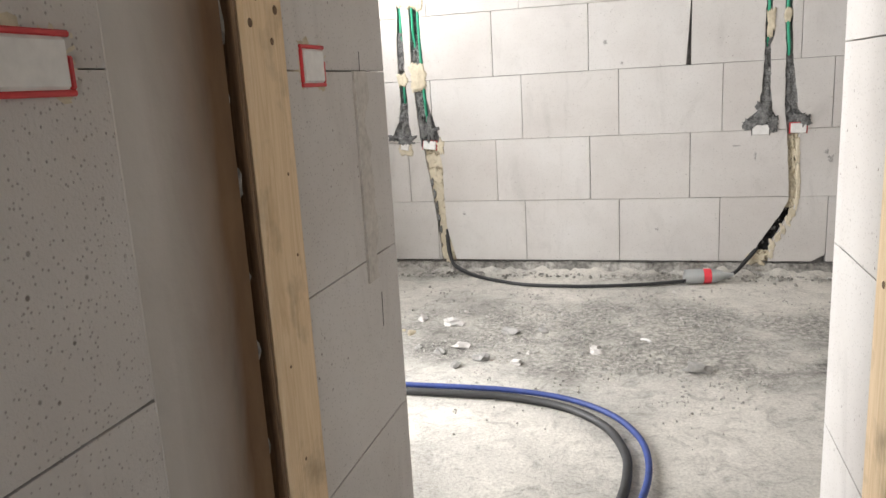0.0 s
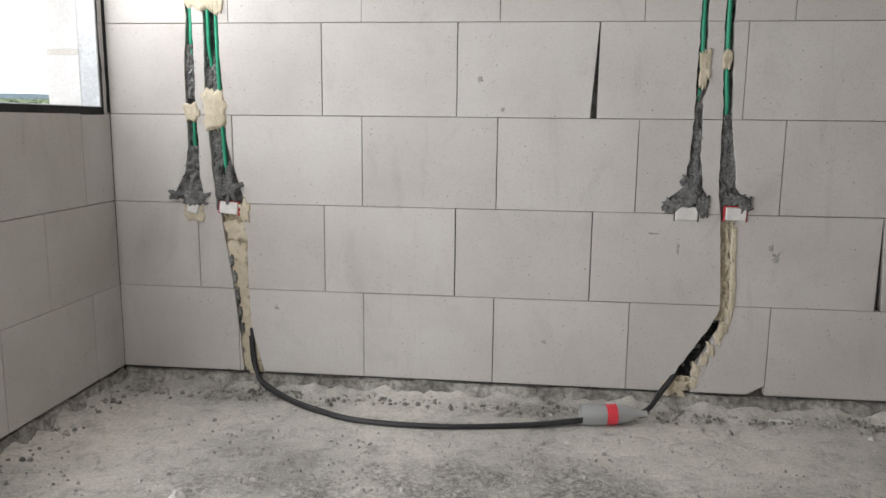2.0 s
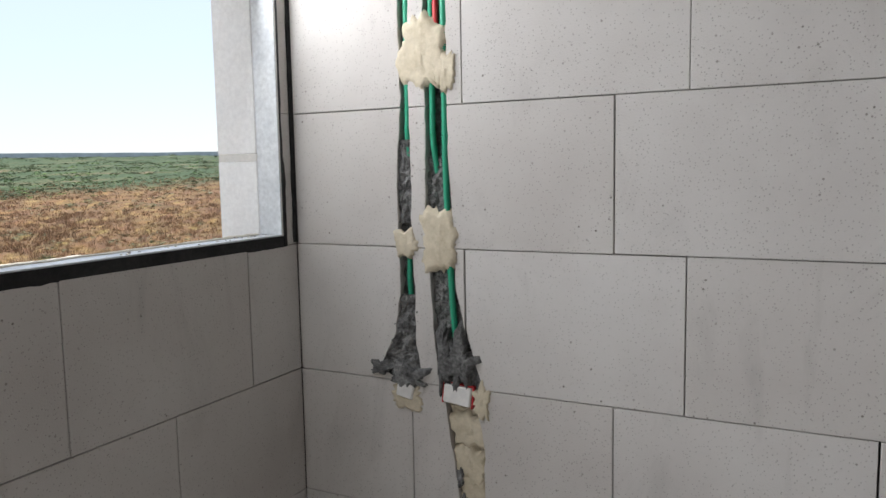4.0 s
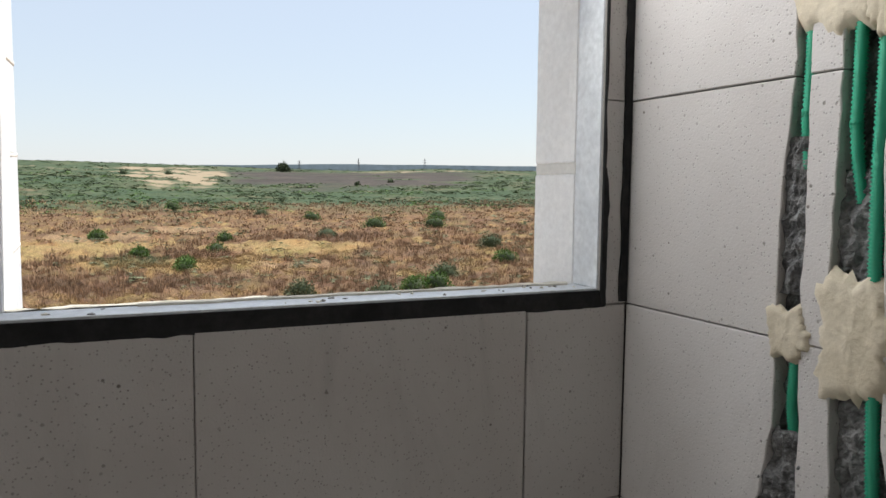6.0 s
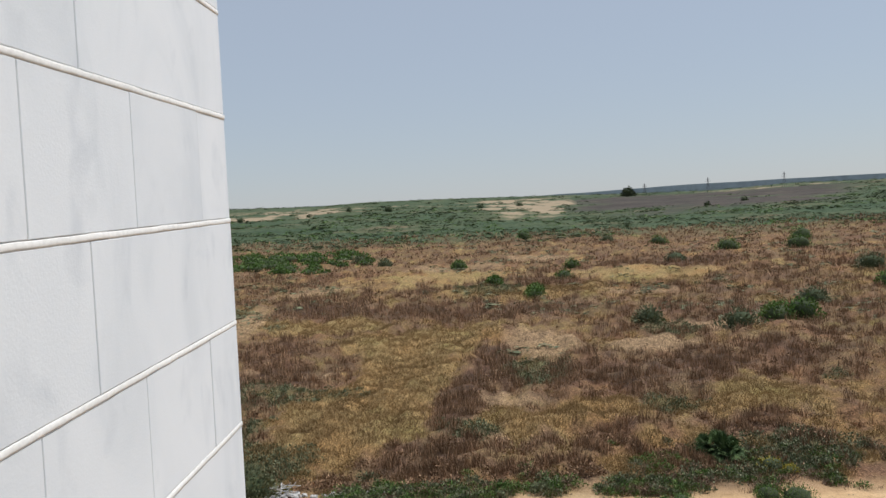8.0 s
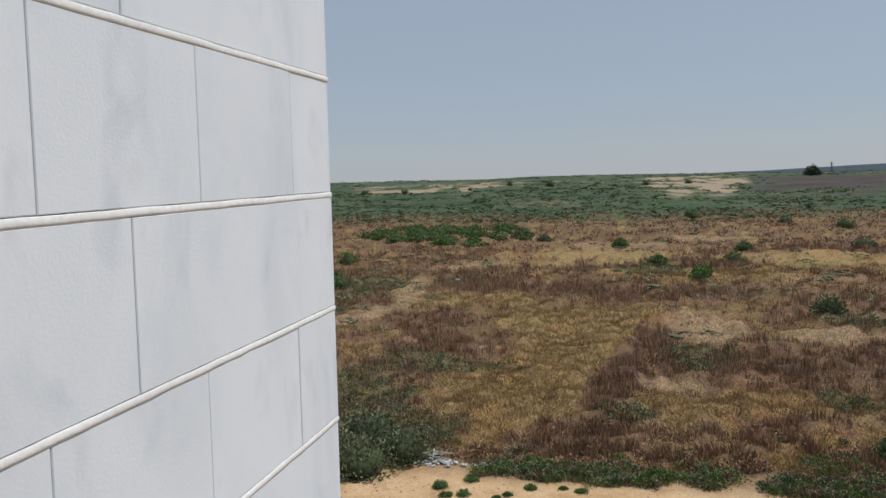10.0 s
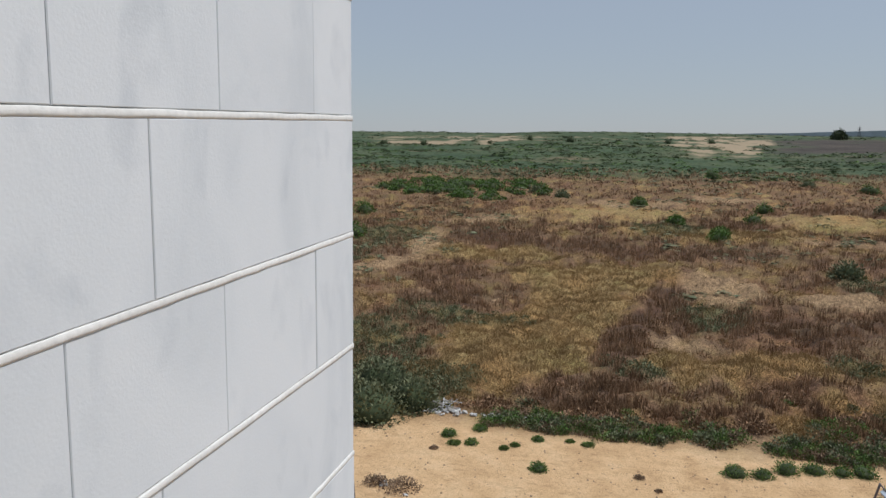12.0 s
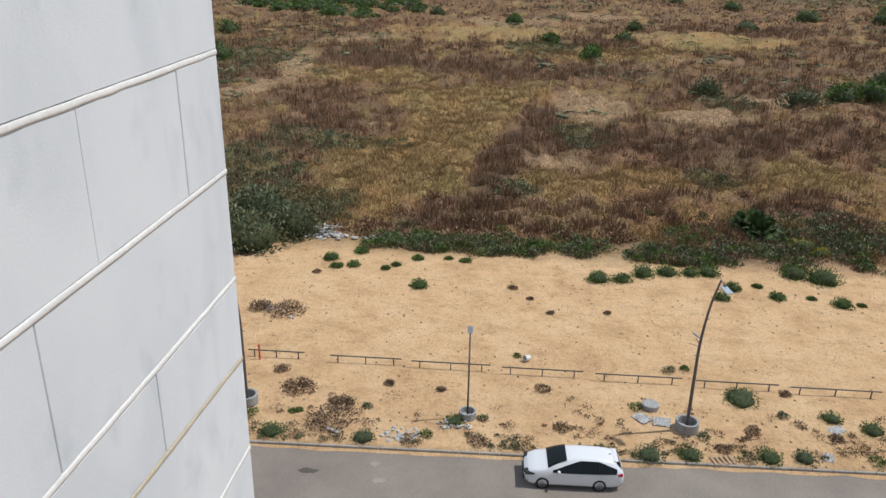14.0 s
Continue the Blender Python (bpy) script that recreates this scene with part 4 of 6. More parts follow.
def crumbs(name, count, where, size, mat, label, seed):
    r = random.Random(seed)
    vs, fs = [], []
    for _ in range(count):
        x, y, z = where(r)
        s = size * r.uniform(.35, 1) ** 2 * 1.6
        k = len(vs)
        ang = r.uniform(0, 6.28)
        pts = [(math.cos(ang + a) * s * r.uniform(.6, 1.2), math.sin(ang + a) * s * r.uniform(.6, 1.2)) for a in (0, 1.5, 3.1, 4.6)]
        vs += [(x + a, y + b, z - .002) for a, b in pts] + [(x + a * .6, y + b * .6, z + s * r.uniform(.5, .9)) for a, b in pts]
        fs += [(k + 4, k + 5, k + 6, k + 7)] + [(k + i, k + (i + 1) % 4, k + 4 + (i + 1) % 4, k + 4 + i) for i in range(4)]
    return solo(name, (vs, fs), mat, label, "rubble", kind="stuff")


def on_patch(r):
    while True:
        x, y = r.gauss(1.9, .75), r.gauss(-1.25, .38)
        if .15 < x < 3.8 and -3 < y < -.15 and (noise.noise(Vector((x * 3, y * 3, 2))) > -.12):
            return x, y, .004


crumbs("mortar_crumbs", 4200, on_patch, .0050, GRIT, "grey mortar crumbs scattered over the floor", 1)
crumbs("dark_crumbs", 150, on_patch, .008, CONCRETE, "dark grey crumbs scattered over the floor", 2)
crumbs("pale_crumbs", 160, lambda r: (r.uniform(.1, 3.8), -abs(r.gauss(0, 1.1)) - .05, .004), .010, BLOCK, "pale block crumbs scattered over the floor", 3)
crumbs("wall_foot_crumbs", 1200, lambda r: (r.uniform(.05, 3.85), -abs(r.gauss(0, .07)) - .01, .008), .010, BED, "mortar crumbs along the wall foot", 4)
crumbs("wall_foot_crumbs", 500, lambda r: (abs(r.gauss(0, .06)) + .01, r.uniform(-3, 0), .008), .010, BED, "mortar crumbs along the wall foot", 5)

# ---- the building outside: stone-clad wing beside the window ----
WING_Y, WING_X = -1.27, -2.22
wing = solo("wall_wing", join(box((WING_X + .03, -4, -21.2), (-.235, WING_Y - .03, 3.9), 0)), MORTAR, "wing wall clad in pale grey-white stone slabs", "wall", kind="structure")
solo("building_mass", box((-.225, HALL_S - .2, -21.2), (4.15, .2, -.31), 0), STONE, "stone-clad lower storeys of the apartment building", "building", kind="structure")
JOINTS_Z = [.27, .56, .917, 1.273, 1.629, 1.985] + [1.985 + .356 * k for k in range(1, 6)]
JOINTS_Z = [.27 - .356 * k for k in range(9, 0, -1)] + JOINTS_Z
SHORT = [WING_X, -1.95, -1.485, -1.017, -.235]


def joint_height(x, z):
    """The courses fall a little towards the window; the cream joint, where two pours meet, rises."""
    return z + (.03 if abs(z - .27) < .01 else -.034) * (x - WING_X)


for i, (z0, z1) in enumerate(zip(JOINTS_Z, JOINTS_Z[1:])):
    xs = SHORT if round((z0 - .917) / .356) % 2 == 0 else [WING_X, -1.247, -.31, -.235]
    if abs(z0 - .27) < .01:
        xs = [WING_X, -1.655, -.72, -.235]
    for a, b in zip(xs, xs[1:]):
        ga, gb = (.0003 if v == -1.485 else .0013 for v in (a, b))
        a, b = a + ga, b - gb
        q = outline_piece([(a, joint_height(a, z1) - .0095), (a, joint_height(a, z0) + .0085), (b, joint_height(b, z0) + .0085), (b, joint_height(b, z1) - .0095)], (0, WING_Y, 0), (1, 0, 0), (0, 1, 0), .034, rnd.uniform(-.0012, .0012), .002)
        PIECES.append(("stone_slab", q, STONE, wing))
    r = random.Random(i)
    jv = []
    for k in range(41):
        x, dz, dy = WING_X + 1.985 * k / 40, .0009 * r.uniform(-1, 1), .0006 * r.uniform(-1, 1)
        for y, z in ((-.03, .0072), (-.0005, .0072), (.0016, .0052), (.0019, -.004), (.0012, -.0088), (-.0015, -.0094), (-.03, -.0094)):
            jv.append((x, WING_Y + y + dy, joint_height(x, z0) + z + dz))
    jf = [(k * 7 + m, k * 7 + (m + 1) % 7, k * 7 + 7 + (m + 1) % 7, k * 7 + 7 + m) for k in range(40) for m in range(7)] + [tuple(range(7))[::-1], tuple(280 + m for m in range(7))]
    part("joint_bead", (jv, jf), FOAM if abs(z0 - .27) < .01 else WINGJOINT, wing, "cream mortar joint", True)
solo("wing_corner", box((WING_X - .002, -4, -21.2), (WING_X + .028, WING_Y - .002, 3.9), .003), STONE, "stone edge of the wing wall", "wall", kind="structure")

# ---- ground: one sheet from the building to the horizon ----
LEVEL = -20.9


def road_edge(y):
    return -31.15 - .048 * y


def land(x, y):
    d = -x
    far = math.hypot(x, y) if d > 0 else 0
    if x > road_edge(y) - .06:
        return LEVEL - .35
    z = LEVEL + .05 * noise.noise(Vector((x * .35, y * .35, 0))) + .02 * noise.noise(Vector((x * 1.3, y * 1.3, 5)))
    if d < 56:
        return z
    k = min(1, (d - 56) / 14)
    z += .0355 * max(0, far - 66)
    z += k * (1.1 * noise.noise(Vector((x * .05, y * .055, 1))) + .9 * noise.noise(Vector((x * .11, y * .15, 2))) + 1.0 * (.3 - abs(noise.noise(Vector((x * .2, y * .26, 3))))) + .7 * noise.noise(Vector((x * .34, y * .42, 3))) + .3 * noise.noise(Vector((x * .8, y * .8, 4))))
    if far > 250:
        m = min(1, (far - 250) / 500)
        z += m * (3.2 * noise.noise(Vector((x * .009, y * .006, 7))) + 4.0 * noise.noise(Vector((x * .0035, y * .0025, 8))))
        a = math.degrees(math.atan2(y, d))
        z += m * far * .0035 * math.exp(-((a + 5) / 8) ** 2) - m * far * .0028 * math.exp(-((a - 15) / 7) ** 2)
    if far > 1900:
        z -= (far - 1900) * .042
    return z


def zone(x, y, s, f=.06, z=0):
    return noise.noise(Vector((x * f, y * f * 1.3, s))) + .5 * noise.noise(Vector((x * f * 2.6, y * f * 3.4, s + z)))


def spot(x, y, cx, cy, rx, ry, turn=0):
    c, n = math.cos(radians(turn)), math.sin(radians(turn))
    u, v = ((x - cx) * c + (y - cy) * n) / rx, (-(x - cx) * n + (y - cy) * c) / ry
    return math.exp(-(u * u + v * v) ** 2)


def growth(x, y):
    """What grows on the field: low is dead thistle, high is fine golden grass."""
    g = .55 * zone(x, y, 3, .095) + .75 * noise.noise(Vector((x * .33, y * .4, 6))) + .3 * noise.noise(Vector((x * .9, y * 1.0, 2)))
    for cx, cy, rx, ry, turn, k in GROWTH:
        g += k * spot(x, y, cx, cy, rx, ry, turn)
    return g


# golden grass (+) and dead thistle (-): centre, half-lengths, turn, strength
GROWTH = [(-123, -10, 11, 12, 0, 1.3), (-103, -10, 12, 6, 10, 1.3), (-84, -14, 13, 8, 15, 1.4), (-141, -30, 8, 13, 0, 1.1), (-70, -16, 6, 7, 0, .7), (-79, 3, 5, 5, 0, .8), (-82, 14, 5, 7, 0, .7), (-83, 31, 5, 8, 0, 1.0), (-176, 14, 12, 20, 0, .8),
          (-205, 45, 16, 22, 0, .7), (-215, -10, 18, 24, 0, .6), (-90, -1.5, 15, 3.2, -8, -0.94), (-102, -27, 7, 8, 0, -0.86), (-110, 2.5, 9, 3, 0, -0.72), (-97, 20, 9, 12, 0, -.6), (-104, 38, 8, 9, 0, -.55), (-156, -10, 10, 13, 0, -0.72), (-160, -32, 14, 9, 30, -0.79),
          (-118, -33, 8, 6, 0, -0.65), (-150, 12, 8, 8, 0, -0.58), (-140, 46, 9, 10, 0, -0.5), (-68, -6, 4, 5, 0, -0.58), (-195, 22, 10, 14, 0, -0.58), (-230, 60, 14, 24, 0, -0.5)]
# open sand, and a trodden track
SANDY = [(-120, 10, 11, 6.5, 0, 1.1), (-114, 27, 7, 8, 0, 1.0), (-128, 40, 6, 12, 0, .8), (-89, 3, 4, 4, 0, .7), (-122, -45, 9, 3.4, -25, 1.2), (-150, -45, 20, 3.2, 10, 1.1), (-188, -43, 16, 4, -35, 1.1), (-240, -8, 12, 26, 0, .6), (-262, 25, 9, 12, 0, .9), (-170, 38, 9, 9, 0, .7), (-104, -22, 4, 3, 0, .7)]
# damp hollows with green weeds
MOIST = [(-82, -30, 18, 7, 0, .62), (-68, -24, 6, 8, 0, 1), (-68, 27, 5, 8, 0, .7), (-101, 8, 6, 5, 0, .9), (-126, 34, 6, 5, 0, .9), (-92, -20, 4, 7, 0, .6), (-150, -55, 20, 8, 0, .8), (-76, -2, 4, 4, 0, .6), (-82, 22, 4, 5, 0, .7), (-185, 5, 10, 10, 0, .7)]


def bare(x, y):
    """Where sand shows through the field."""
    b = .55 * zone(x, y, 60, .085) + .4 * noise.noise(Vector((x * .45, y * .55, 2)))
    for cx, cy, rx, ry, turn, k in SANDY:
        b += k * spot(x, y, cx, cy, rx, ry, turn)
    return b - .6 * spot(x, y, -84, -14, 14, 9) - .6 * spot(x, y, -116, -9, 18, 12)


def moist(x, y):
    return .5 * zone(x, y, 17, .07) + sum(k * spot(x, y, cx, cy, rx, ry, turn) for cx, cy, rx, ry, turn, k in MOIST)


def polar(x, y, a0, da, d0, dd):
    """One inside a patch given by bearing and distance."""
    a, d = math.degrees(math.atan2(y, -x)) if x < 0 else 180, math.hypot(x, y)
    return math.exp(-((a - a0) / da) ** 4 - ((d - d0) / dd) ** 4)


def burnt(x, y):
    return polar(x, y, 17, 10, 1080, 440) * (.75 + .8 * noise.noise(Vector((x * .01, y * .01, 3))))


def pale(x, y):
    p = polar(x, y, -14.5, 6.5, 1150, 330) + 1.9 * polar(x, y, 4.2, 3.5, 1060, 400) + .8 * polar(x, y, -3, 4, 1200, 160) + .8 * polar(x, y, 24, 8, 1600, 130)
    return p * (.5 + 1.3 * noise.noise(Vector((x * .012, y * .03, 5))) + .8 * noise.noise(Vector((x * .05, y * .05, 1))))


xs = [60, 20, 0, -10, -20, -26, -29.4] + [-29.6 - .24 * k for k in range(17)] + [-33.8 - .6 * k for k in range(44)]
while xs[-1] > -4200:
    xs.append(xs[-1] * (1.0115 if xs[-1] > -420 else 1.03))
NY = 300
gv = []
for x in xs:
    for j in range(NY + 1):
        s = 2 * j / NY - 1
        y = (.3 * s + .7 * s ** 3) * (70 + 1.85 * max(0, -x))
        gv.append((x, y, land(x, y)))
gf = [(i * (NY + 1) + j, (i + 1) * (NY + 1) + j, (i + 1) * (NY + 1) + j + 1, i * (NY + 1) + j + 1) for i in range(len(xs) - 1) for j in range(NY)]
ground_ob = solo("ground", (gv, gf), GROUND, "sandy ground and dry wild field reaching the horizon", "ground", kind="structure", smooth=True)
for key, rule in (("growth", growth), ("bare", bare), ("moist", moist), ("burnt", burnt), ("pale", pale)):
    ground_ob.data.attributes.new(key, 'FLOAT', 'POINT').data.foreach_set("value", [rule(p[0], p[1]) if p[0] < -50 else 0 for p in gv])
rv, rf = [], []
for i in range(61):
    y = -60 + 2 * i
    e = road_edge(y)
    rv += [(e + .02, y, LEVEL - .13), (e + .5, y, LEVEL - .125), (e + 4, y, LEVEL - .08), (e + 7.8, y, LEVEL - .13)]
rf = [(i * 4 + k, i * 4 + k + 1, i * 4 + k + 5, i * 4 + k + 4) for i in range(60) for k in range(3)]
solo("road", (rv, rf), ASPHALT, "worn grey asphalt road with blown sand", "road", kind="structure")
kerb = thing("kerb", "dusty concrete kerb along the road", "kerb", kind="structure")
kerb_mesh = mesh_of("kerb_stone", box((-.12, -.485, -.3), (0, .485, .02), .02), KERBSTONE)
for i in range(-26, 32):
    k = new("kerb_stone", kerb_mesh)
    k.parent = kerb
    k.matrix_basis = pose(road_edge(i) + .02, i, LEVEL + .005 * math.sin(i * 5), 0, 0, 2.75)
kv, kf = [], []
for i in range(121):
    y = -30 + .5 * i
    w = .25 + .3 * noise.noise(Vector((y * .6, 1, 1))) + .2 * noise.noise(Vector((y * 2, 2, 1)))
    kv += [(road_edge(y) + .02, y, LEVEL - .105), (road_edge(y) + .02 + max(.05, w), y, LEVEL - .122)]
kf = [(2 * i, 2 * i + 1, 2 * i + 3, 2 * i + 2) for i in range(120)]
solo("sand_drift", (kv, kf), GROUND, "thin drift of sand along the kerb", "sand", kind="stuff")

# far ridge; distance haze is put into its pale blue colour
hv, hf = [], []
for i in range(161):
    a = radians(-60 + 120 * i / 160)
    d = 4150
    up = 96 + 10 * noise.noise(Vector((i * .05, 0, 0))) + 4 * noise.noise(Vector((i * .23, 1, 0))) + 20 * max(0, min(1, (math.degrees(a) - 2) / 12))
    hv += [(-d * math.cos(a), d * math.sin(a), -200), (-d * math.cos(a), d * math.sin(a), up)]
hf = [(2 * i, 2 * i + 1, 2 * i + 3, 2 * i + 2) for i in range(160)]
RIDGE = surface("hazed_ridge", (.38, .425, .48), (.43, .47, .52), .004, .03, .95, 0, 0, .1, .1)
solo("backdrop", (hv, hf), RIDGE, "far ridge on the horizon with haze in its bluish colour", "hill", kind="structure")

# ---- plants ----
GREEN = leaves("green_leaves", (.055, .11, .02), (.155, .25, .06))
OLIVE = leaves("grey_green_leaves", (.09, .105, .05), (.225, .235, .13))
DRYTWIG = leaves("dry_twigs", (.135, .088, .054), (.34, .235, .15))
STRAW = leaves("straw", (.22, .14, .058), (.39, .265, .12), .15)
THISTLE = leaves("dead_thistle", (.09, .05, .026), (.48, .30, .17), .25)
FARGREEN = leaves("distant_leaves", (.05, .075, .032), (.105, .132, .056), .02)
FRESH = leaves("bright_weeds", (.06, .105, .022), (.18, .235, .065))
YELLOW = leaves("yellow_flowers", (.30, .24, .03), (.48, .40, .07))
PALMLEAF = leaves("palm_leaves", (.026, .055, .014), (.09, .135, .045))
ROADMARK = surface("oil_stain", (.075, .065, .055), (.12, .105, .09), 2, 20, .8, 0, .3, .004, .2)
DUSTMARK = surface("dust_scuff", (.29, .25, .205), (.35, .305, .255), 1.5, 9, .92, 0, .3, .004, .15)
# Dark tone for crown cores, standing in for inner shade, and for far trees.
CORE = surface("core_shade_dark_leaf", (.035, .05, .02), (.075, .09, .042), 3, 20, .95)


def foliage(count, rx, ry, h, leaf, r, spread=1.0, drop=.15):
    """Leaf blades round a lumpy mound."""
    vs, fs = [], []
    off = r.uniform(0, 50)
    for _ in range(count):
        a, b = r.uniform(0, 6.28318), math.asin(r.uniform(-drop, 1))
        k = (1 + .35 * noise.noise(Vector((math.cos(a) * 1.7, math.sin(a) * 1.7, b * 2 + off)))) * (r.uniform(.72, 1.06) if drop else r.uniform(.1, 1.06) ** .5)
        p = Vector((rx * k * math.cos(a) * math.cos(b), ry * k * math.sin(a) * math.cos(b), max(.01, h * k * math.sin(b) + .02)))
        out = Vector((math.cos(a) * math.cos(b), math.sin(a) * math.cos(b), math.sin(b) + .35))
        d = (out + spread * Vector((r.gauss(0, .5), r.gauss(0, .5), r.gauss(0, .4)))).normalized()
        s = d.orthogonal().normalized()
        s = (s * math.cos(r.uniform(0, 6.28)) + d.cross(s) * math.sin(r.uniform(0, 6.28))).normalized()
        l = leaf * r.uniform(.6, 1.3)
        n = len(vs)
        vs += [p - s * l * .25, p + d * l * .5 + s * l * .3, p + d * l, p + d * l * .45 - s * l * .3]
        fs += [(n, n + 1, n + 2, n + 3)]
    return vs, fs


def shrub(name, at, rx, h, label, mat, seed, leaf=.12, count=420, group="", core=True, category="bush"):
    r = random.Random(seed)
    t = thing(name, label, category, at, group, r.uniform(0, 360))
    ry = rx * r.uniform(.8, 1.1)
    part("crown", foliage(count, rx, ry, h, leaf, r, 1.0 if core else 1.6, .15 if core else 0), mat, t)
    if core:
        # Added dark mound: shade inside the crown put into its colour.
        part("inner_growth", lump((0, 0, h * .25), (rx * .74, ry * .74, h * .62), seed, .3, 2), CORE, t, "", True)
    return t


def road_mark(x, y, rx, ry, mat, label, seed):
    """A thin ragged stain on the asphalt."""
    base = LEVEL - .125 + .045 * min(1, max(0, (x - road_edge(y) - .5) / 3.5))
    ring_pts = []
    for k in range(40):
        a = 6.28318 * k / 40
        q = Vector((math.cos(a) * 1.3, math.sin(a) * 1.3, seed))
        r = 1 + .5 * noise.noise(q) + .35 * noise.noise(q * 3)
        ring_pts.append((x + rx * r * math.cos(a), y + ry * r * math.sin(a)))
    vs = [(p[0], p[1], base + .006) for p in ring_pts] + [(p[0], p[1], base - .01) for p in ring_pts]
    fs = [tuple(range(40))] + [(k, 40 + k, 40 + (k + 1) % 40, (k + 1) % 40) for k in range(40)]
    solo("road_stain", (vs, fs), mat, label, "stain")


road_mark(-28.77, -9.49, .2, .5, ROADMARK, "dark oil stain on the grey asphalt", 1)
road_mark(-29.73, -6.47, .22, .2, DUSTMARK, "pale dusty scuff on the asphalt", 2)
road_mark(-28.51, -6.05, .2, .3, DUSTMARK, "pale dusty scuff on the asphalt", 5)

DOMES = [(-50.8, -7.2, 0.71), (-55.3, -15.0, 0.65), (-53.8, -14.2, 0.5), (-54.2, -12.9, 0.5), (-57.2, -12.9, 0.57), (-53.9, -10.3, 0.4), (-54.7, -9.6, 0.36), (-56.2, -8.0, 0.46), (-56.8, -5.6, 0.32), (-56.4, -4.2, 0.5),
         (-54.0, 6.2, 0.93), (-54.2, 8.0, 0.71), (-55.6, 9.8, 1.01), (-56.1, 11.7, 0.83), (-56.2, 13.5, 0.65), (-56.5, 15.0, 0.85), (-53.7, 16.1, 0.68), (-51.8, 14.9, 0.57), (-54.5, 18.1, 0.37), (-52.5, 19.0, 0.59),
         (-56.4, 23.5, 1.47), (-57.1, 21.6, 1.22), (-51.8, 23.3, 0.74), (-52.8, 21.5, 0.32), (-52.0, 24.7, 0.28)]
for k, (x, y, r) in enumerate(DOMES):
    flat = k in (2, 5, 6, 8, 9, 18, 23, 24)
    shrub("low_bush", (x, y, land(x, y) - .02), r, r * (.35 if flat else .72), "low flat green plant on the sand" if flat else "rounded dark green bush on the sand", FRESH if flat else GREEN, k + 10, .13, int(200 + 420 * r), "bushes on the sand")
VERGE = [(-34.4, -7.8, 0.25), (-33.4, -11.6, 0.22), (-37.9, 12.7, 1.21), (-36.4, 14.5, 0.34), (-36.4, 17.0, 0.59), (-35.6, 18.8, 0.69), (-31.9, 6.8, 0.74), (-32.2, 8.8, 0.6), (-36.2, 6.7, 0.42), (-34.0, -1.5, 0.34),
         (-33.5, -3.0, 0.55), (-32.9, -13.7, 0.39), (-31.5, -7.4, 0.66), (-32.2, -4.3, 0.39), (-32.4, 12.7, 0.62), (-32.6, 14.4, 0.63), (-32.7, 17.9, 0.49), (-31.4, -12.1, 0.67), (-40.5, 9.2, 0.46), (-40.9, 10.2, 0.29), (-41.1, 0.2, 0.25), (-33.8, 9.8, 0.36), (-33.5, -11.3, 0.22)]
for k, (x, y, r) in enumerate(VERGE):
    shrub("weed", (x, y, land(x, y) - .01), r, min(.4, r * .6), "sprawling green weed on the sandy verge", FRESH if k % 3 else OLIVE, k + 60, .11, int(110 + 260 * r), "weeds on the verge", r > .5, "weed")
DRY = [(-51.5, -0.3, 0.38), (-49.7, 1.0, 0.25), (-48.1, 6.3, 0.24), (-47.6, 2.4, 0.28), (-52.4, -15.4, 0.35), (-35.7, -11.9, 0.99), (-31.9, -1.6, 0.53), (-33.7, 2.6, 0.46), (-32.9, 10.6, 0.39), (-34.7, 12.5, 0.49), (-34.6, 16.6, 0.4),
       (-36.9, -7.0, 0.33), (-36.6, -4.0, 0.26), (-37.6, -13.5, 0.52), (-37.4, 1.7, 0.49), (-38.7, 15.3, 0.36), (-45.3, -15.6, 1.3), (-45.6, -17.5, .9), (-32.6, -9.4, 1.4), (-34.4, -9.2, .8)]
for k, (x, y, r) in enumerate(DRY):
    shrub("dry_shrub", (x, y, land(x, y) - .01), r, min(.38, r * .42), "withered brown shrub on the sand", DRYTWIG, k + 90, .16 if r > .6 else .11, int(160 + 420 * r), "dry shrubs on the sand", False, "shrub")
# single bushes out in the field
FIELD = [(-253, -29, 2.6), (-240, -4, 2.3), (-192, 5.6, 2.0), (-268, -40, 2.4), (-204, 25, 3.0), (-175, 15, 2.2), (-131, 30.4, 2.1), (-232, 31, 2.6), (-360, 26, 3.4), (-124, 43.6, 2.6), (-130, 52, 2.7), (-131, 57, 3.0), (-147, 66, 2.6), (-256, 87, 3.6), (-291, 127, 4.2), (-233, 63, 3.2),
         (-168, 14, 2.2), (-160, 88, 3), (-185, 97, 3.2), (-255, 110, 4), (-300, 75, 3.4), (-330, 60, 3), (-150, -62, 2.8), (-190, -75, 3)]
for k, (x, y, r) in enumerate(FIELD):
    shrub("bush", (x, y, land(x, y) - .2), r * 1.1, r * 1.05, "round dark green bush in the dry field", GREEN if k % 3 else OLIVE, k + 130, .55, 520, "bushes in the field")
for k, (x, y, r, h) in enumerate(((-57.5, -22.5, 3.0, 2.8), (-60.5, -19.6, 2.3, 2.4), (-58.5, -27.5, 3.4, 3.2), (-64.5, -24, 2.8, 2.6))):
    shrub("large_bush", (x, y, land(x, y) - .1), r, h, "large grey-green leafy bush at the field edge", OLIVE, k + 170, .34, 1700, "large bushes")
for k, (x, y, r) in enumerate(((-64, 24.6, 1.1), (-62.5, 25.6, .8), (-61.6, -16.8, .5))):
    shrub("flowering_bush", (x, y, land(x, y) - .05), r, r * .8, "yellow flowering weed at the field edge", YELLOW, k + 180, .16, 300)
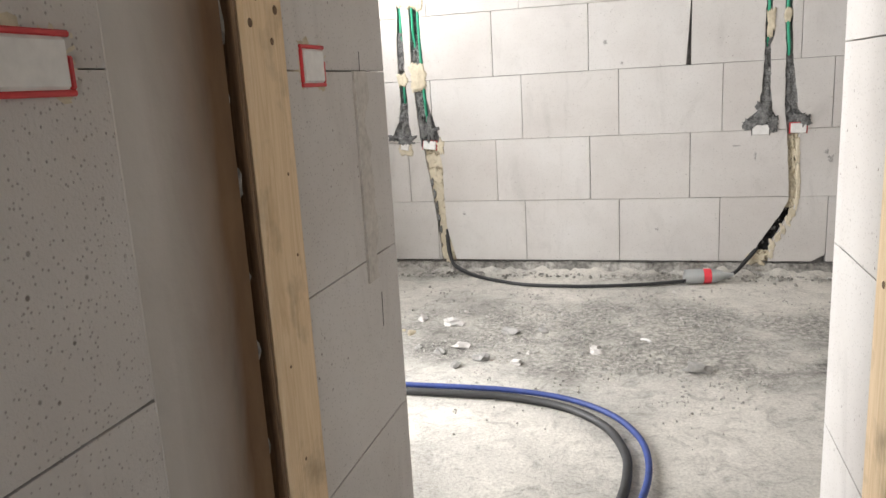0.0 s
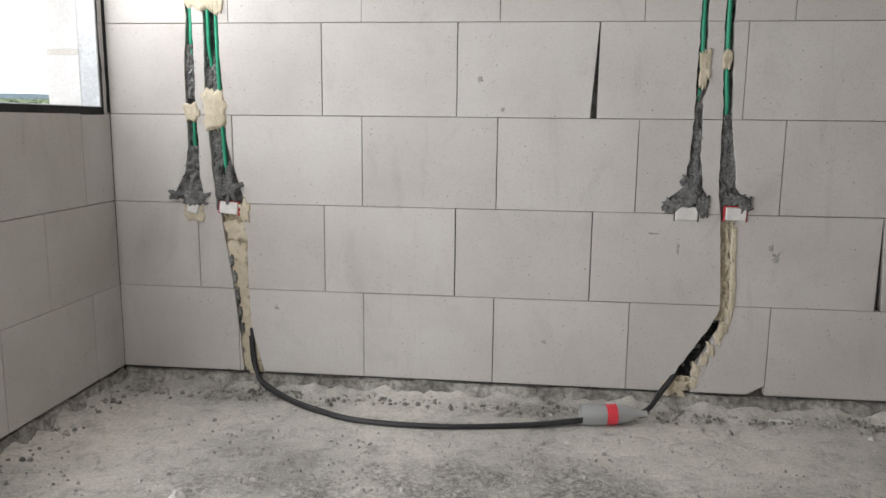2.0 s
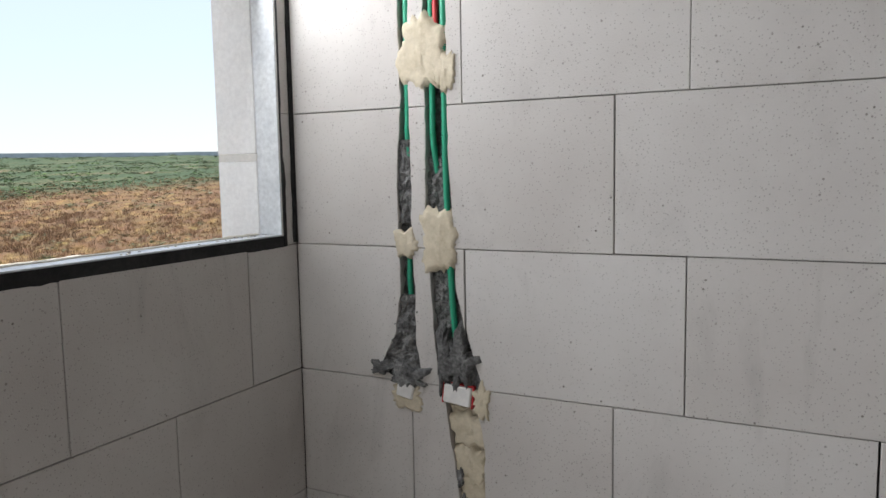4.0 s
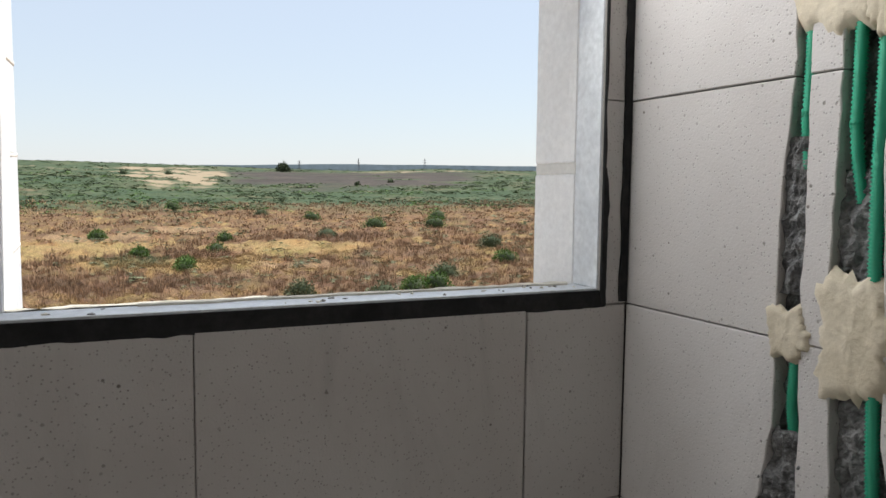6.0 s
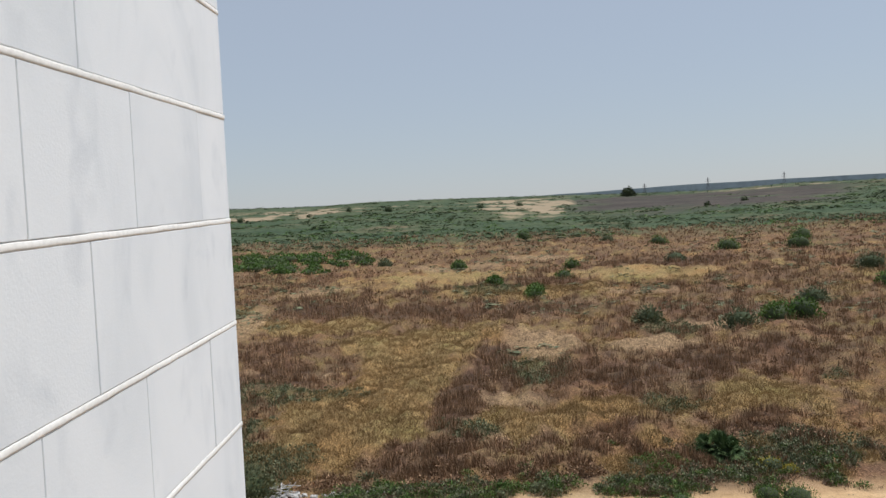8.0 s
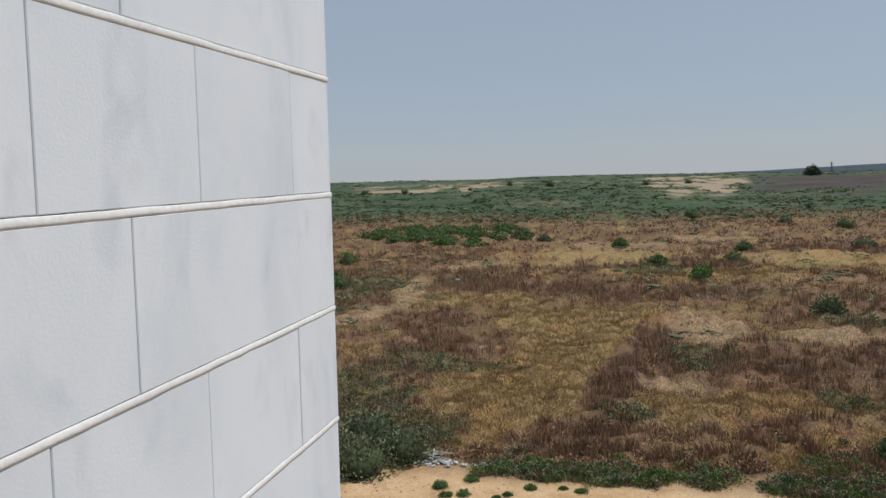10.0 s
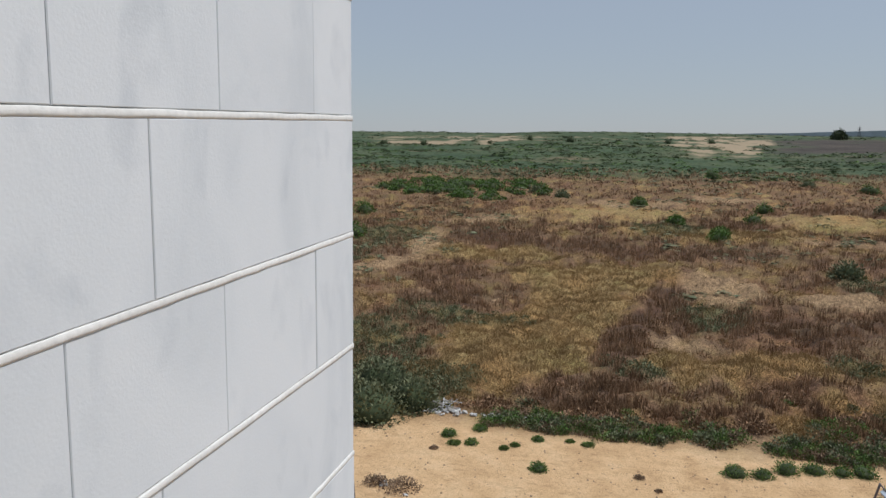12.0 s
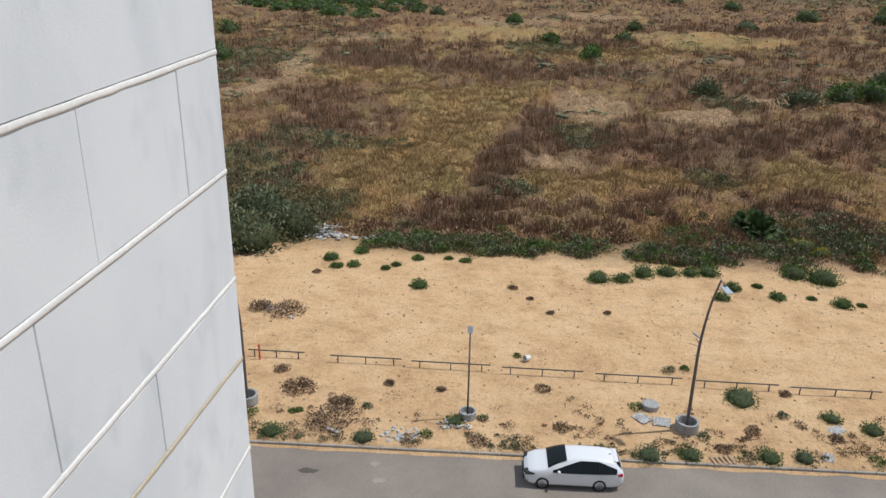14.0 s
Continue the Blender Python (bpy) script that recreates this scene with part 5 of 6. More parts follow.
for k in range(84):
    r = random.Random(200 + k)
    a, d = r.uniform(0, 6.28), r.random() ** .6
    x, y, s = -282 + 44 * d * math.cos(a), -70 + 36 * d * math.sin(a), r.uniform(2.2, 4.6) * (1.1 - .35 * d)
    x += .45 * (y + 70)
    shrub("bush", (x, y, land(x, y) - .3), s, s * .7, "dark green bush in a dense grove", GREEN, 220 + k, .7, 240, "grove of bushes")
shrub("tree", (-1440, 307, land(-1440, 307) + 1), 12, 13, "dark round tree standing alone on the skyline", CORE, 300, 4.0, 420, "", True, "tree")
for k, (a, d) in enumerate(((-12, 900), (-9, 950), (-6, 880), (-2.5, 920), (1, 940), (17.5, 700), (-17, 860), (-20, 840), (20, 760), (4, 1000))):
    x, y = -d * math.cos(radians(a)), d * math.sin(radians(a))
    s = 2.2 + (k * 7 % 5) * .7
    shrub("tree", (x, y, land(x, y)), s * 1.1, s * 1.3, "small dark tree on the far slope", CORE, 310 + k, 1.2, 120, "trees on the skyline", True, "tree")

palm = thing("fan_palm", "clump of low dark green fan palm in the dry field", "palm", (-66.4, 20.9, land(-66.4, 20.9) - .1))
part("trunk", tube([(0, 0, 0), (.05, 0, .8), (.1, .05, 1.5)], [.35, .3, .25], 10), DRYTWIG, palm)
# Dark mound playing the shade between the fronds.
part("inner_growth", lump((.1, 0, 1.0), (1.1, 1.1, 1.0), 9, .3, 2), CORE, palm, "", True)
for k in range(110):
    r = random.Random(400 + k)
    a, b = k * 2.4, math.asin(r.uniform(-.35, .97))
    root = Vector((.1 + .45 * r.uniform(-1, 1), .45 * r.uniform(-1, 1), 1.1 + .5 * r.random()))
    d = Vector((math.cos(a) * math.cos(b), math.sin(a) * math.cos(b), math.sin(b)))
    hub = root + d * r.uniform(.95, 1.35) * (1.15 if b < .4 else 1)
    side = d.cross(Vector((r.gauss(0, .5), r.gauss(0, .5), 1))).normalized()
    vs, fs = [root, root + side * .03, hub + side * .02, hub], [(0, 1, 2, 3)]
    for i in range(13):
        w = radians(-95 + 190 * i / 12)
        e = (d * math.cos(w) + side * math.sin(w)).normalized()
        n = len(vs)
        tip = hub + e * r.uniform(.6, .95) + Vector((0, 0, -.3 * r.random()))
        s2 = (e.cross(d.cross(side)).normalized()) * .05
        vs += [hub, hub + e * .4 + s2 * 1.6, tip, hub + e * .4 - s2 * 1.6]
        fs += [(n, n + 1, n + 2, n + 3)]
    part("frond", (vs, fs), PALMLEAF, palm)


def tufts(name, count, where, height, blades, mat, label, seed, width=.05, lean=.35):
    """Countless upright blades."""
    r = np.random.RandomState(seed)
    rr = random.Random(seed)
    spots = []
    while len(spots) < count:
        p = where(rr)
        if p:
            spots.append(p)
    vs, fs = [], []
    for x, y, k in spots:
        z = land(x, y) - .03
        for _ in range(blades):
            h = height * k * rr.uniform(.5, 1.25)
            a, c = rr.uniform(0, 6.28), rr.uniform(0, 6.28)
            px, py = x + .22 * k * rr.gauss(0, 1), y + .22 * k * rr.gauss(0, 1)
            dx, dy = math.cos(a) * width * k, math.sin(a) * width * k
            lx, ly = math.cos(c) * h * lean * rr.random(), math.sin(c) * h * lean * rr.random()
            n = len(vs)
            vs += [(px - dx, py - dy, z), (px + dx, py + dy, z), (px + lx + dx * .7, py + ly + dy * .7, z + h * .7), (px + lx * 1.3, py + ly * 1.3, z + h)]
            fs.append((n, n + 1, n + 2, n + 3))
    return solo(name, (vs, fs), mat, label, "plants", kind="stuff")


def spread(lo, hi, test, k0=1.0, k1=1.0, power=1.5):
    """A scattering over the field between two distances, thicker where test says."""
    def pick(r):
        d = lo + (hi - lo) * r.random() ** power
        y = (r.uniform(-.66, .75) if r.random() < .68 else r.uniform(.75, 1.75)) * d
        x = -d
        return (x, y, (k0 + (k1 - k0) * (d - lo) / (hi - lo)) * r.uniform(.7, 1.2)) if test(x, y, r) else None
    return pick


tufts("dry_grass", 26000, spread(61, 190, lambda x, y, r: growth(x, y) > .15 + .4 * r.random() and bare(x, y) < .5, 1, 1.8), .5, 6, STRAW, "fine straw-coloured dry grass in the field", 11, .016, .8)
tufts("dead_thistles", 24000, spread(64, 230, lambda x, y, r: growth(x, y) < .15 - .7 * r.random() and zone(x, y, 9, .45) > .02 and bare(x, y) < .35, 1, 2.0, 1.8), .85, 6, THISTLE, "dark brown dead thistles in the field", 12, .034, .35)
tufts("green_weeds", 9000, spread(60, 200, lambda x, y, r: moist(x, y) > .3 + .3 * r.random(), 1, 1.6), .28, 5, OLIVE, "grey-green weeds among the dry grass", 13, .04, .9)
tufts("dry_growth", 12000, spread(170, 420, lambda x, y, r: growth(x, y) < .1 - .4 * r.random() and bare(x, y) < .3, 2.0, 4.0), .36, 4, THISTLE, "brown dry growth farther out in the field", 14, .06, .9)


def edge_belt(r):
    y = r.uniform(-13, 38)
    x = -58.2 - abs(r.gauss(0, 2.8 + 3.2 * max(0, min(1, (y - 8) / 14)))) + 1.2 * noise.noise(Vector((y * .25, 0, 3)))
    return (x, y, r.uniform(.6, 1.3)) if zone(x, y, 30, .13) > -.1 else None


tufts("edge_grass", 2600, edge_belt, .4, 6, DRYTWIG, "withered grass along the sand edge", 18, .025, .8)


def mounds(name, count, where, lo, hi, leaf, per, mat, label, seed):
    """Countless small leafy mounds grown into one another."""
    r = random.Random(seed)
    parts = []
    while len(parts) < count:
        p = where(r)
        if p:
            s = r.uniform(lo, hi)
            v, f = foliage(per, s, s * r.uniform(.8, 1.4), s * r.uniform(.45, .8), leaf, r, 1.2, .0)
            z = land(p[0], p[1]) - .04
            parts.append(([q + Vector((p[0], p[1], z)) for q in v], f))
    return solo(name, join(*parts), mat, label, "scrub", kind="stuff")


tufts("soil_stubble", 9000, spread(62, 200, lambda x, y, r: bare(x, y) > .1, 1, 1.7), .3, 4, DRYTWIG, "sparse pale stubble on bare soil", 51, .028, .9)
mounds("green_edge_scrub", 110, edge_belt, .5, 1.2, .24, 120, OLIVE, "belt of grey-green scrub along the sand", 41)
mounds("green_edge_weeds", 90, edge_belt, .4, 1.0, .18, 150, GREEN, "dark green weeds along the sand edge", 42)
mounds("bright_edge_weeds", 130, edge_belt, .4, .9, .18, 130, FRESH, "bright green weeds along the sand edge", 43)
mounds("dry_edge_scrub", 60, edge_belt, .4, 1.0, .22, 120, DRYTWIG, "withered purple-brown scrub along the sand edge", 44)
mounds("field_scrub", 700, spread(63, 210, lambda x, y, r: moist(x, y) > .35, 1, 1), .4, 1.2, .26, 60, OLIVE, "low grey-green scrub in the dry field", 45)
mounds("dead_brush", 2600, spread(62, 220, lambda x, y, r: growth(x, y) < .0 and zone(x, y, 21, .4) > .05 and bare(x, y) < .4, 1, 1, 1.6), .35, 1.2, .24, 55, THISTLE, "tangled dead brown brush in the field", 46)
mounds("golden_brush", 900, spread(62, 240, lambda x, y, r: growth(x, y) > .15 and bare(x, y) < .4, 1, 1, 1.3), .4, 1.3, .2, 50, STRAW, "low golden brush in the field", 47)
mounds("far_brush", 1000, spread(230, 420, lambda x, y, r: bare(x, y) < .3, 1, 1, 1), 1.0, 2.6, .6, 36, THISTLE, "brown brush far out in the field", 48)
def by_kerb(far):
    def pick(r):
        y = r.uniform(-20, 26)
        x = road_edge(y) - .35 - abs(r.gauss(0, far))
        return (x, y, r.uniform(.5, 1.2)) if zone(x, y, 70, .3) > 0 else None
    return pick


mounds("verge_dry_scrub", 170, by_kerb(1.9), .1, .42, .10, 46, DRYTWIG, "withered low weeds along the kerb", 20)
mounds("verge_weeds", 110, by_kerb(.6), .1, .4, .10, 50, OLIVE, "low grey-green weeds along the kerb", 21)
tufts("sand_weeds", 420, lambda r: ((lambda x, y: (x, y, r.uniform(.25, .6)))(r.uniform(-57, -32.5), r.uniform(-22, 28))), .16, 7, DRYTWIG, "tiny dry weeds dotted over the sand", 19, .05, .9)


def far_scrub(count, lo, hi, seed, test, mat, label, size):
    """Countless far bushes, each a small lumpy mound of leaf facets."""
    r = random.Random(seed)
    vs, fs = [], []
    made = 0
    while made < count:
        d = lo * (hi / lo) ** r.random()
        y = (r.uniform(-.66, .75) if r.random() < .68 else r.uniform(.75, 1.75)) * d
        x = -d
        if not test(x, y, r):
            continue
        made += 1
        s = size * r.uniform(.5, 1.3) * (.6 + .5 * d / lo)
        z = land(x, y) - .15 * s
        for _ in range(16):
            a, b = r.uniform(0, 6.28), math.asin(r.uniform(-.1, 1))
            p = Vector((x + s * math.cos(a) * math.cos(b), y + 1.25 * s * math.sin(a) * math.cos(b), z + .55 * s * math.sin(b)))
            q = [p + Vector((r.gauss(0, .33 * s), r.gauss(0, .36 * s), r.gauss(0, .08 * s))) for _ in range(4)]
            n = len(vs)
            vs += q
            fs += [(n, n + 1, n + 2, n + 3)]
    return solo("far_scrub", (vs, fs), mat, label, "scrub", kind="stuff")


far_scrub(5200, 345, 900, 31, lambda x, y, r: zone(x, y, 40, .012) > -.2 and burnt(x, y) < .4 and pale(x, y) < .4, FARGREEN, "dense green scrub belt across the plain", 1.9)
far_scrub(1500, 330, 900, 32, lambda x, y, r: zone(x, y, 44, .012) > -.1 and burnt(x, y) < .4 and pale(x, y) < .4, GREEN, "darker scrub across the plain", 1.7)
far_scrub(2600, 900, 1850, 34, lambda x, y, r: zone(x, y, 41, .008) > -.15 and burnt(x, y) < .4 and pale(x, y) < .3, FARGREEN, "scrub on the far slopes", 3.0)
far_scrub(1300, 110, 340, 33, lambda x, y, r: zone(x, y, 50, .02) > .05, OLIVE, "scattered green scrub in the dry field", .9)

# ---- street furniture and litter ----
def planter(parent, r, h):
    part("concrete_ring", ring([(r * .96, -.05), (r, 0), (r, h - .03), (r * .98, h), (r * .80, h), (r * .78, h - .03), (r * .78, .1)], 28), RINGCONC, parent, "concrete ring round the pole's foot")


def head(parent, at, tilt, turn, w, l):
    t = part("lamp_head", join(box((-l / 2, -w / 2, -.03), (l / 2, w / 2, .035), .025), box((-l * .62, -.04, -.02), (-l * .4, .04, .02), .01)), LAMPHEAD, parent, "flat grey lamp head")
    t.matrix_basis = pose(*at, 0, tilt, turn)
    part("diffuser", box((-l * .42, -w * .4, -.038), (l * .42, w * .4, -.0305), .002), WHITEBOX, t)


def street_lamp(x, y, bend):
    t = thing("street_lamp", "tall curved grey street lamp in a concrete ring", "street lamp", (x, y, LEVEL), "street lamps")
    pts = spline([(0, 0, 0), (0, 0, 3), (0, .02 * bend, 5), (0, .22 * bend, 7), (0, .55 * bend, 8.5)])
    n = len(pts)
    part("pole", tube(pts, [.095 - .05 * i / n for i in range(n)], 12), LAMPGREY, t, "", True)
    part("base_plate", ring([(.2, 0), (.2, .03), (.12, .05), (.11, .3)], 16), LAMPGREY, t)
    part("bracket", tube([(0, .55 * bend, 8.45), (.15, .62 * bend, 8.4), (.35, .68 * bend, 8.3)], .03, 8), LAMPGREY, t)
    head(t, (.55, .72 * bend, 8.2), 12, 20, .38, .62)
    part("bracket", tube([(0, 0, 5.0), (0, -.18, 5.25), (0, -.22, 5.3)], .02, 8), LAMPGREY, t)
    part("stay", tube([(0, -.5, 5.0), (0, .02, 4.85)], .015, 6), LAMPGREY, t)
    part("stay", tube([(0, -.2, 4.35), (0, .2, 4.33)], .015, 6), LAMPGREY, t)
    head(t, (.05, -.24, 5.5), 35, 100, .24, .44)
    planter(t, .60, .55)
    return t


street_lamp(-34.5, 9.07, 1)
street_lamp(-33.92, -14.3, -1)
mast = thing("sign_mast", "straight thin mast with a small grey panel in a concrete ring", "mast", (-34.1, -2.33, LEVEL))
part("pole", tube([(0, 0, 0), (0, 0, 5.15)], [.055, .04], 10), LAMPGREY, mast, "", True)
plate = part("panel", box((-.02, -.13, -.18), (.02, .13, .18), .006), LAMPHEAD, mast)
plate.matrix_basis = pose(.05, 0, 5.2, 0, -25, 0)
part("clamp", box((-.05, -.03, 4.95), (.07, .03, 5.05), .005), STEEL, mast)
planter(mast, .46, .42)

RAILS = [(-16.0, -12.55), (-10.95, -6.65), (-6.05, -1.35), (-.7, 4.05), (4.7, 9.65), (10.4, 15.0), (15.6, 20.6), (21.2, 25.9)]
for k, (a, b) in enumerate(RAILS):
    t = thing("barrier_rail", "low dark steel barrier rail on three posts", "barrier", (-38.95, (a + b) / 2, LEVEL), "barrier rails", 1.5)
    h = (b - a) / 2
    part("rail", box((-.035, -h, .42), (.035, h, .48), .012), STEEL, t)
    for p in (-.78, 0, .78):
        part("post", box((-.03, p * h - .03, -.3), (.03, p * h + .03, .42), .006), STEEL, t)
marker = thing("marker_post", "thin red marker post beside the barrier", "post", (-38.6, -15.2, LEVEL))
part("rod", tube([(0, 0, -.1), (0, 0, 1.0)], .05, 10), REDPIPE, marker)

well = thing("manhole_ring", "round concrete manhole cover lying on the sand", "manhole", (-36.35, 7.5, LEVEL))
part("cover", ring([(.44, 0), (.46, .03), (.46, .26), (.43, .29), (.2, .30)], 28), RINGCONC, well)
bucket = solo("plastic_bucket", join(ring([(.15, 0), (.19, .42), (.175, .42), (.14, .03)], 18)), WHITEBOX, "white plastic bucket tipped over on the sand", "bucket")
bucket.matrix_basis = pose(-40.75, .95, LEVEL + .17, 78, 0, 40)
pallet = thing("pallet", "broken wooden pallet boards lying by the kerb", "pallet", (-32.0, 10.3, LEVEL + .03), turn=15)
SLAT = timber("weathered_slat", (.30, .20, .12), (.44, .32, .20))
for k in range(5):
    part("slat", box((-.35, -.5 + .24 * k, 0), (.35, -.39 + .24 * k, .025), .003), SLAT, pallet)
for k in range(2):
    part("bearer", box((-.3 + .5 * k, -.5, -.06), (-.22 + .5 * k, .58, -.001), .003), SLAT, pallet)


def sheet(at, w, l, seed, mat, label, category="litter"):
    """A crumpled sheet."""
    vs = [((i / 12 - .5) * w * (1 + .2 * noise.noise(Vector((j * .6, seed, 0)))), (j / 12 - .5) * l * (1 + .2 * noise.noise(Vector((i * .6, seed, 3)))),
           .02 + .12 * abs(noise.noise(Vector((i * .45, j * .45, seed)))) + .05 * noise.noise(Vector((i * 1.1, j * 1.1, seed)))) for i in range(13) for j in range(13)]
    fs = [(i * 13 + j, i * 13 + j + 1, i * 13 + j + 14, i * 13 + j + 13) for i in range(12) for j in range(12)]
    ob = solo("litter_sheet", (vs, fs), mat, label, category)
    md = ob.modifiers.new("thick", 'SOLIDIFY')
    md.thickness = .012
    ob.matrix_basis = pose(*at, 0, 0, seed * 41)
    return ob


CLOTH = surface("dirty_cloth", (.34, .33, .31), (.58, .57, .55), 5, 30, .9, 0, .6, .01, .2)
sheet((-35.2, 6.9, LEVEL), .9, .7, 1, CLOTH, "crumpled off-white sheet on the sand")
sheet((-35.0, 7.9, LEVEL), .9, .8, 2, CLOTH, "crumpled grey and white sheet on the sand")
sheet((-35.4, 16.9, LEVEL), .9, .6, 3, CLOTH, "crumpled pale sheet among weeds")
sheet((-32.9, 15.6, LEVEL), .7, .5, 4, CLOTH, "grey sheet by the kerb")
sheet((-45.6, -17.0, LEVEL), .9, .6, 5, CLOTH, "pale grey sheet caught in dry brush")
sheet((-31.9, -9.1, LEVEL + .05), .8, .18, 6, WHITEBOX, "pale strip lying on dry brush")
sheet((-44.4, -15.0, LEVEL), .35, .3, 7, WHITEBOX, "small white sheet on the sand")


def rubble(name, at, rx, ry, count, size, mat, label, seed):
    r = random.Random(seed)
    t = thing(name, label, "rubble", at)
    for k in range(count):
        a, d = r.uniform(0, 6.28), r.random() ** .6
        s = size * r.uniform(.4, 1.3)
        part("stone", lump((0, 0, 0), (s, s * r.uniform(.5, .9), s * r.uniform(.3, .6)), k, .5, 1, 1.3), mat, t).matrix_basis = pose(rx * d * math.cos(a), ry * d * math.sin(a), s * .3 + .25 * (1 - d) * size, r.uniform(-25, 25), r.uniform(-25, 25), r.uniform(0, 360))
    return t


PALE = surface("pale_rubble", (.40, .385, .36), (.60, .585, .56), 3, 20, .9)
rubble("rubble_pile", (-32.1, -5.6, LEVEL), .75, 1.0, 70, .11, PALE, "heap of broken pale stones by the kerb", 1)
rubble("rubble_pile", (-33.3, -3.0, LEVEL), .5, .9, 26, .17, PALE, "broken concrete lumps beside the ring", 2)
rubble("rubble_pile", (-60.4, -16.8, land(-60.4, -16.8)), 1.0, 2.2, 60, .26, PALE, "dumped heap of broken white slabs at the field edge", 3)
rubble("rubble_pile", (-60.6, -11.5, land(-60.6, -11.5)), .7, 3.4, 70, .2, PALE, "long heap of dumped pale rubble at the field edge", 4)
slabs = thing("dumped_planks", "tangle of dumped pale planks at the field edge", "planks", (-60.9, -17.2, land(-60.9, -17.2)))
for k in range(16):
    r = random.Random(k)
    part("plank", box((-.9, -.06, -.015), (.9, .06, .015), .004), PALE, slabs).matrix_basis = pose(r.uniform(-.6, .6), r.uniform(-1.3, 1.3), .35 + .4 * r.random(), r.uniform(-20, 20), r.uniform(-35, 35), r.uniform(0, 180))
crumb_r = random.Random(5)
gvs, gfs = [], []
for _ in range(2600):
    x, y = crumb_r.uniform(-57, -32), crumb_r.uniform(-24, 29)
    s = .02 + .09 * crumb_r.random() ** 5
    z, k = land(x, y), len(gvs)
    gvs += [(x - s, y - s * .7, z - .01), (x + s, y - s * .8, z - .01), (x + s * .8, y + s, z - .01), (x - s * .9, y + s * .8, z - .01), (x, y, z + s * .8)]
    gfs += [(k, k + 1, k + 4), (k + 1, k + 2, k + 4), (k + 2, k + 3, k + 4), (k + 3, k, k + 4)]
solo("sand_stones", (gvs, gfs), DRYTWIG, "small dark stones and clods dotted over the sand", "stones", kind="stuff")
for k, (a, d, h) in enumerate(((13.2, 1750, 26), (17.6, 1650, 30), (22.6, 1500, 30))):
    x, y = -d * math.cos(radians(a)), d * math.sin(radians(a))
    t = thing("pylon", "thin steel power pylon on the horizon", "pylon", (x, y, land(x, y) - 2), "pylons", a)
    for sx, sy in ((-1, -1), (1, -1), (1, 1), (-1, 1)):
        part("leg", tube([(3 * sx, 3 * sy, 0), (.7 * sx, .7 * sy, h * .7), (.25 * sx, .25 * sy, h)], .28, 5), STEEL, t)
    for z, w in ((.72, 6), (.86, 4.5)):
        part("crossarm", box((-.3, -w, h * z), (.3, w, h * z + .5), .05), STEEL, t)

# ---- parked estate car ----
PAINT = material("white_car_paint", .25, 0, .5)[0]
PAINT.node_tree.nodes["Principled BSDF"].inputs["Base Color"].default_value = (.72, .73, .74, 1)
PAINT.node_tree.nodes["Principled BSDF"].inputs["Coat Weight"].default_value = .6
TINT = material("dark_car_glass", .12, 0, .15)[0]
TINT.node_tree.nodes["Principled BSDF"].inputs["Base Color"].default_value = (.012, .016, .018, 1)
TYRE = plain("tyre_rubber", (.02, .02, .021), .85)
ALLOY = plain("alloy_rim", (.35, .36, .37), .35, .8)
REDGLASS = plain("red_lamp_glass", (.45, .012, .03), .2)
TRIMBLACK = plain("black_trim", (.018, .018, .019), .55)

car = thing("parked_car", "white estate car with dark windows parked by the kerb", "car", (-29.75, .62, LEVEL - .115), turn=2.75)
# along the car from the nose: place, sill height, belt height, roof height, half width, half width of the roof, glasshouse begins
SECT = [(0, .36, .60, .62, .36, .32), (.07, .25, .71, .74, .62, .54), (.26, .20, .80, .86, .80, .70), (.6, .18, .88, .965, .88, .77), (.95, .18, .925, 1.03, .89, .76), (1.1, .18, .94, 1.10, .89, .74),
        (1.55, .18, .95, 1.325, .89, .65), (1.95, .18, .955, 1.455, .89, .60), (2.5, .18, .965, 1.50, .89, .60), (3.2, .18, .98, 1.49, .89, .59), (3.8, .19, .99, 1.45, .88, .575), (4.18, .22, 1.0, 1.38, .865, .56),
        (4.38, .28, .99, 1.17, .83, .62), (4.52, .34, .92, .98, .77, .66), (4.57, .42, .74, .76, .70, .62)]
vs, fs = [], []
for s, lo, belt, top, w, rw in SECT:
    mid = (lo + belt) / 2
    half = [(w * .93, lo), (w * 1.0, lo + .12), (w * 1.005, mid), (w * .97, belt), (rw + (w * .97 - rw) * .12, top - (top - belt) * .14), (rw * .82, top - .008), (rw * .4, top + .012)]
    prof = [(x, z) for x, z in half] + [(-x, z) for x, z in half[::-1]]
    vs += [(x, s, z) for x, z in prof]
n = 14
for i in range(len(SECT) - 1):
    fs += [(i * n + k, i * n + (k + 1) % n, (i + 1) * n + (k + 1) % n, (i + 1) * n + k) for k in range(n)]
fs += [tuple(range(n)), tuple((len(SECT) - 1) * n + k for k in range(n))[::-1]]
part("body", (vs, fs), PAINT, car, "white painted body", True)


def skin(i, f):
    """A point between sections of the car: place along it, and the section's own numbers."""
    a, b = SECT[i], SECT[i + 1]
    return [p + (q - p) * f for p, q in zip(a, b)]


def at_place(s):
    for i in range(len(SECT) - 1):
        if SECT[i][0] <= s <= SECT[i + 1][0]:
            return skin(i, (s - SECT[i][0]) / (SECT[i + 1][0] - SECT[i][0]))


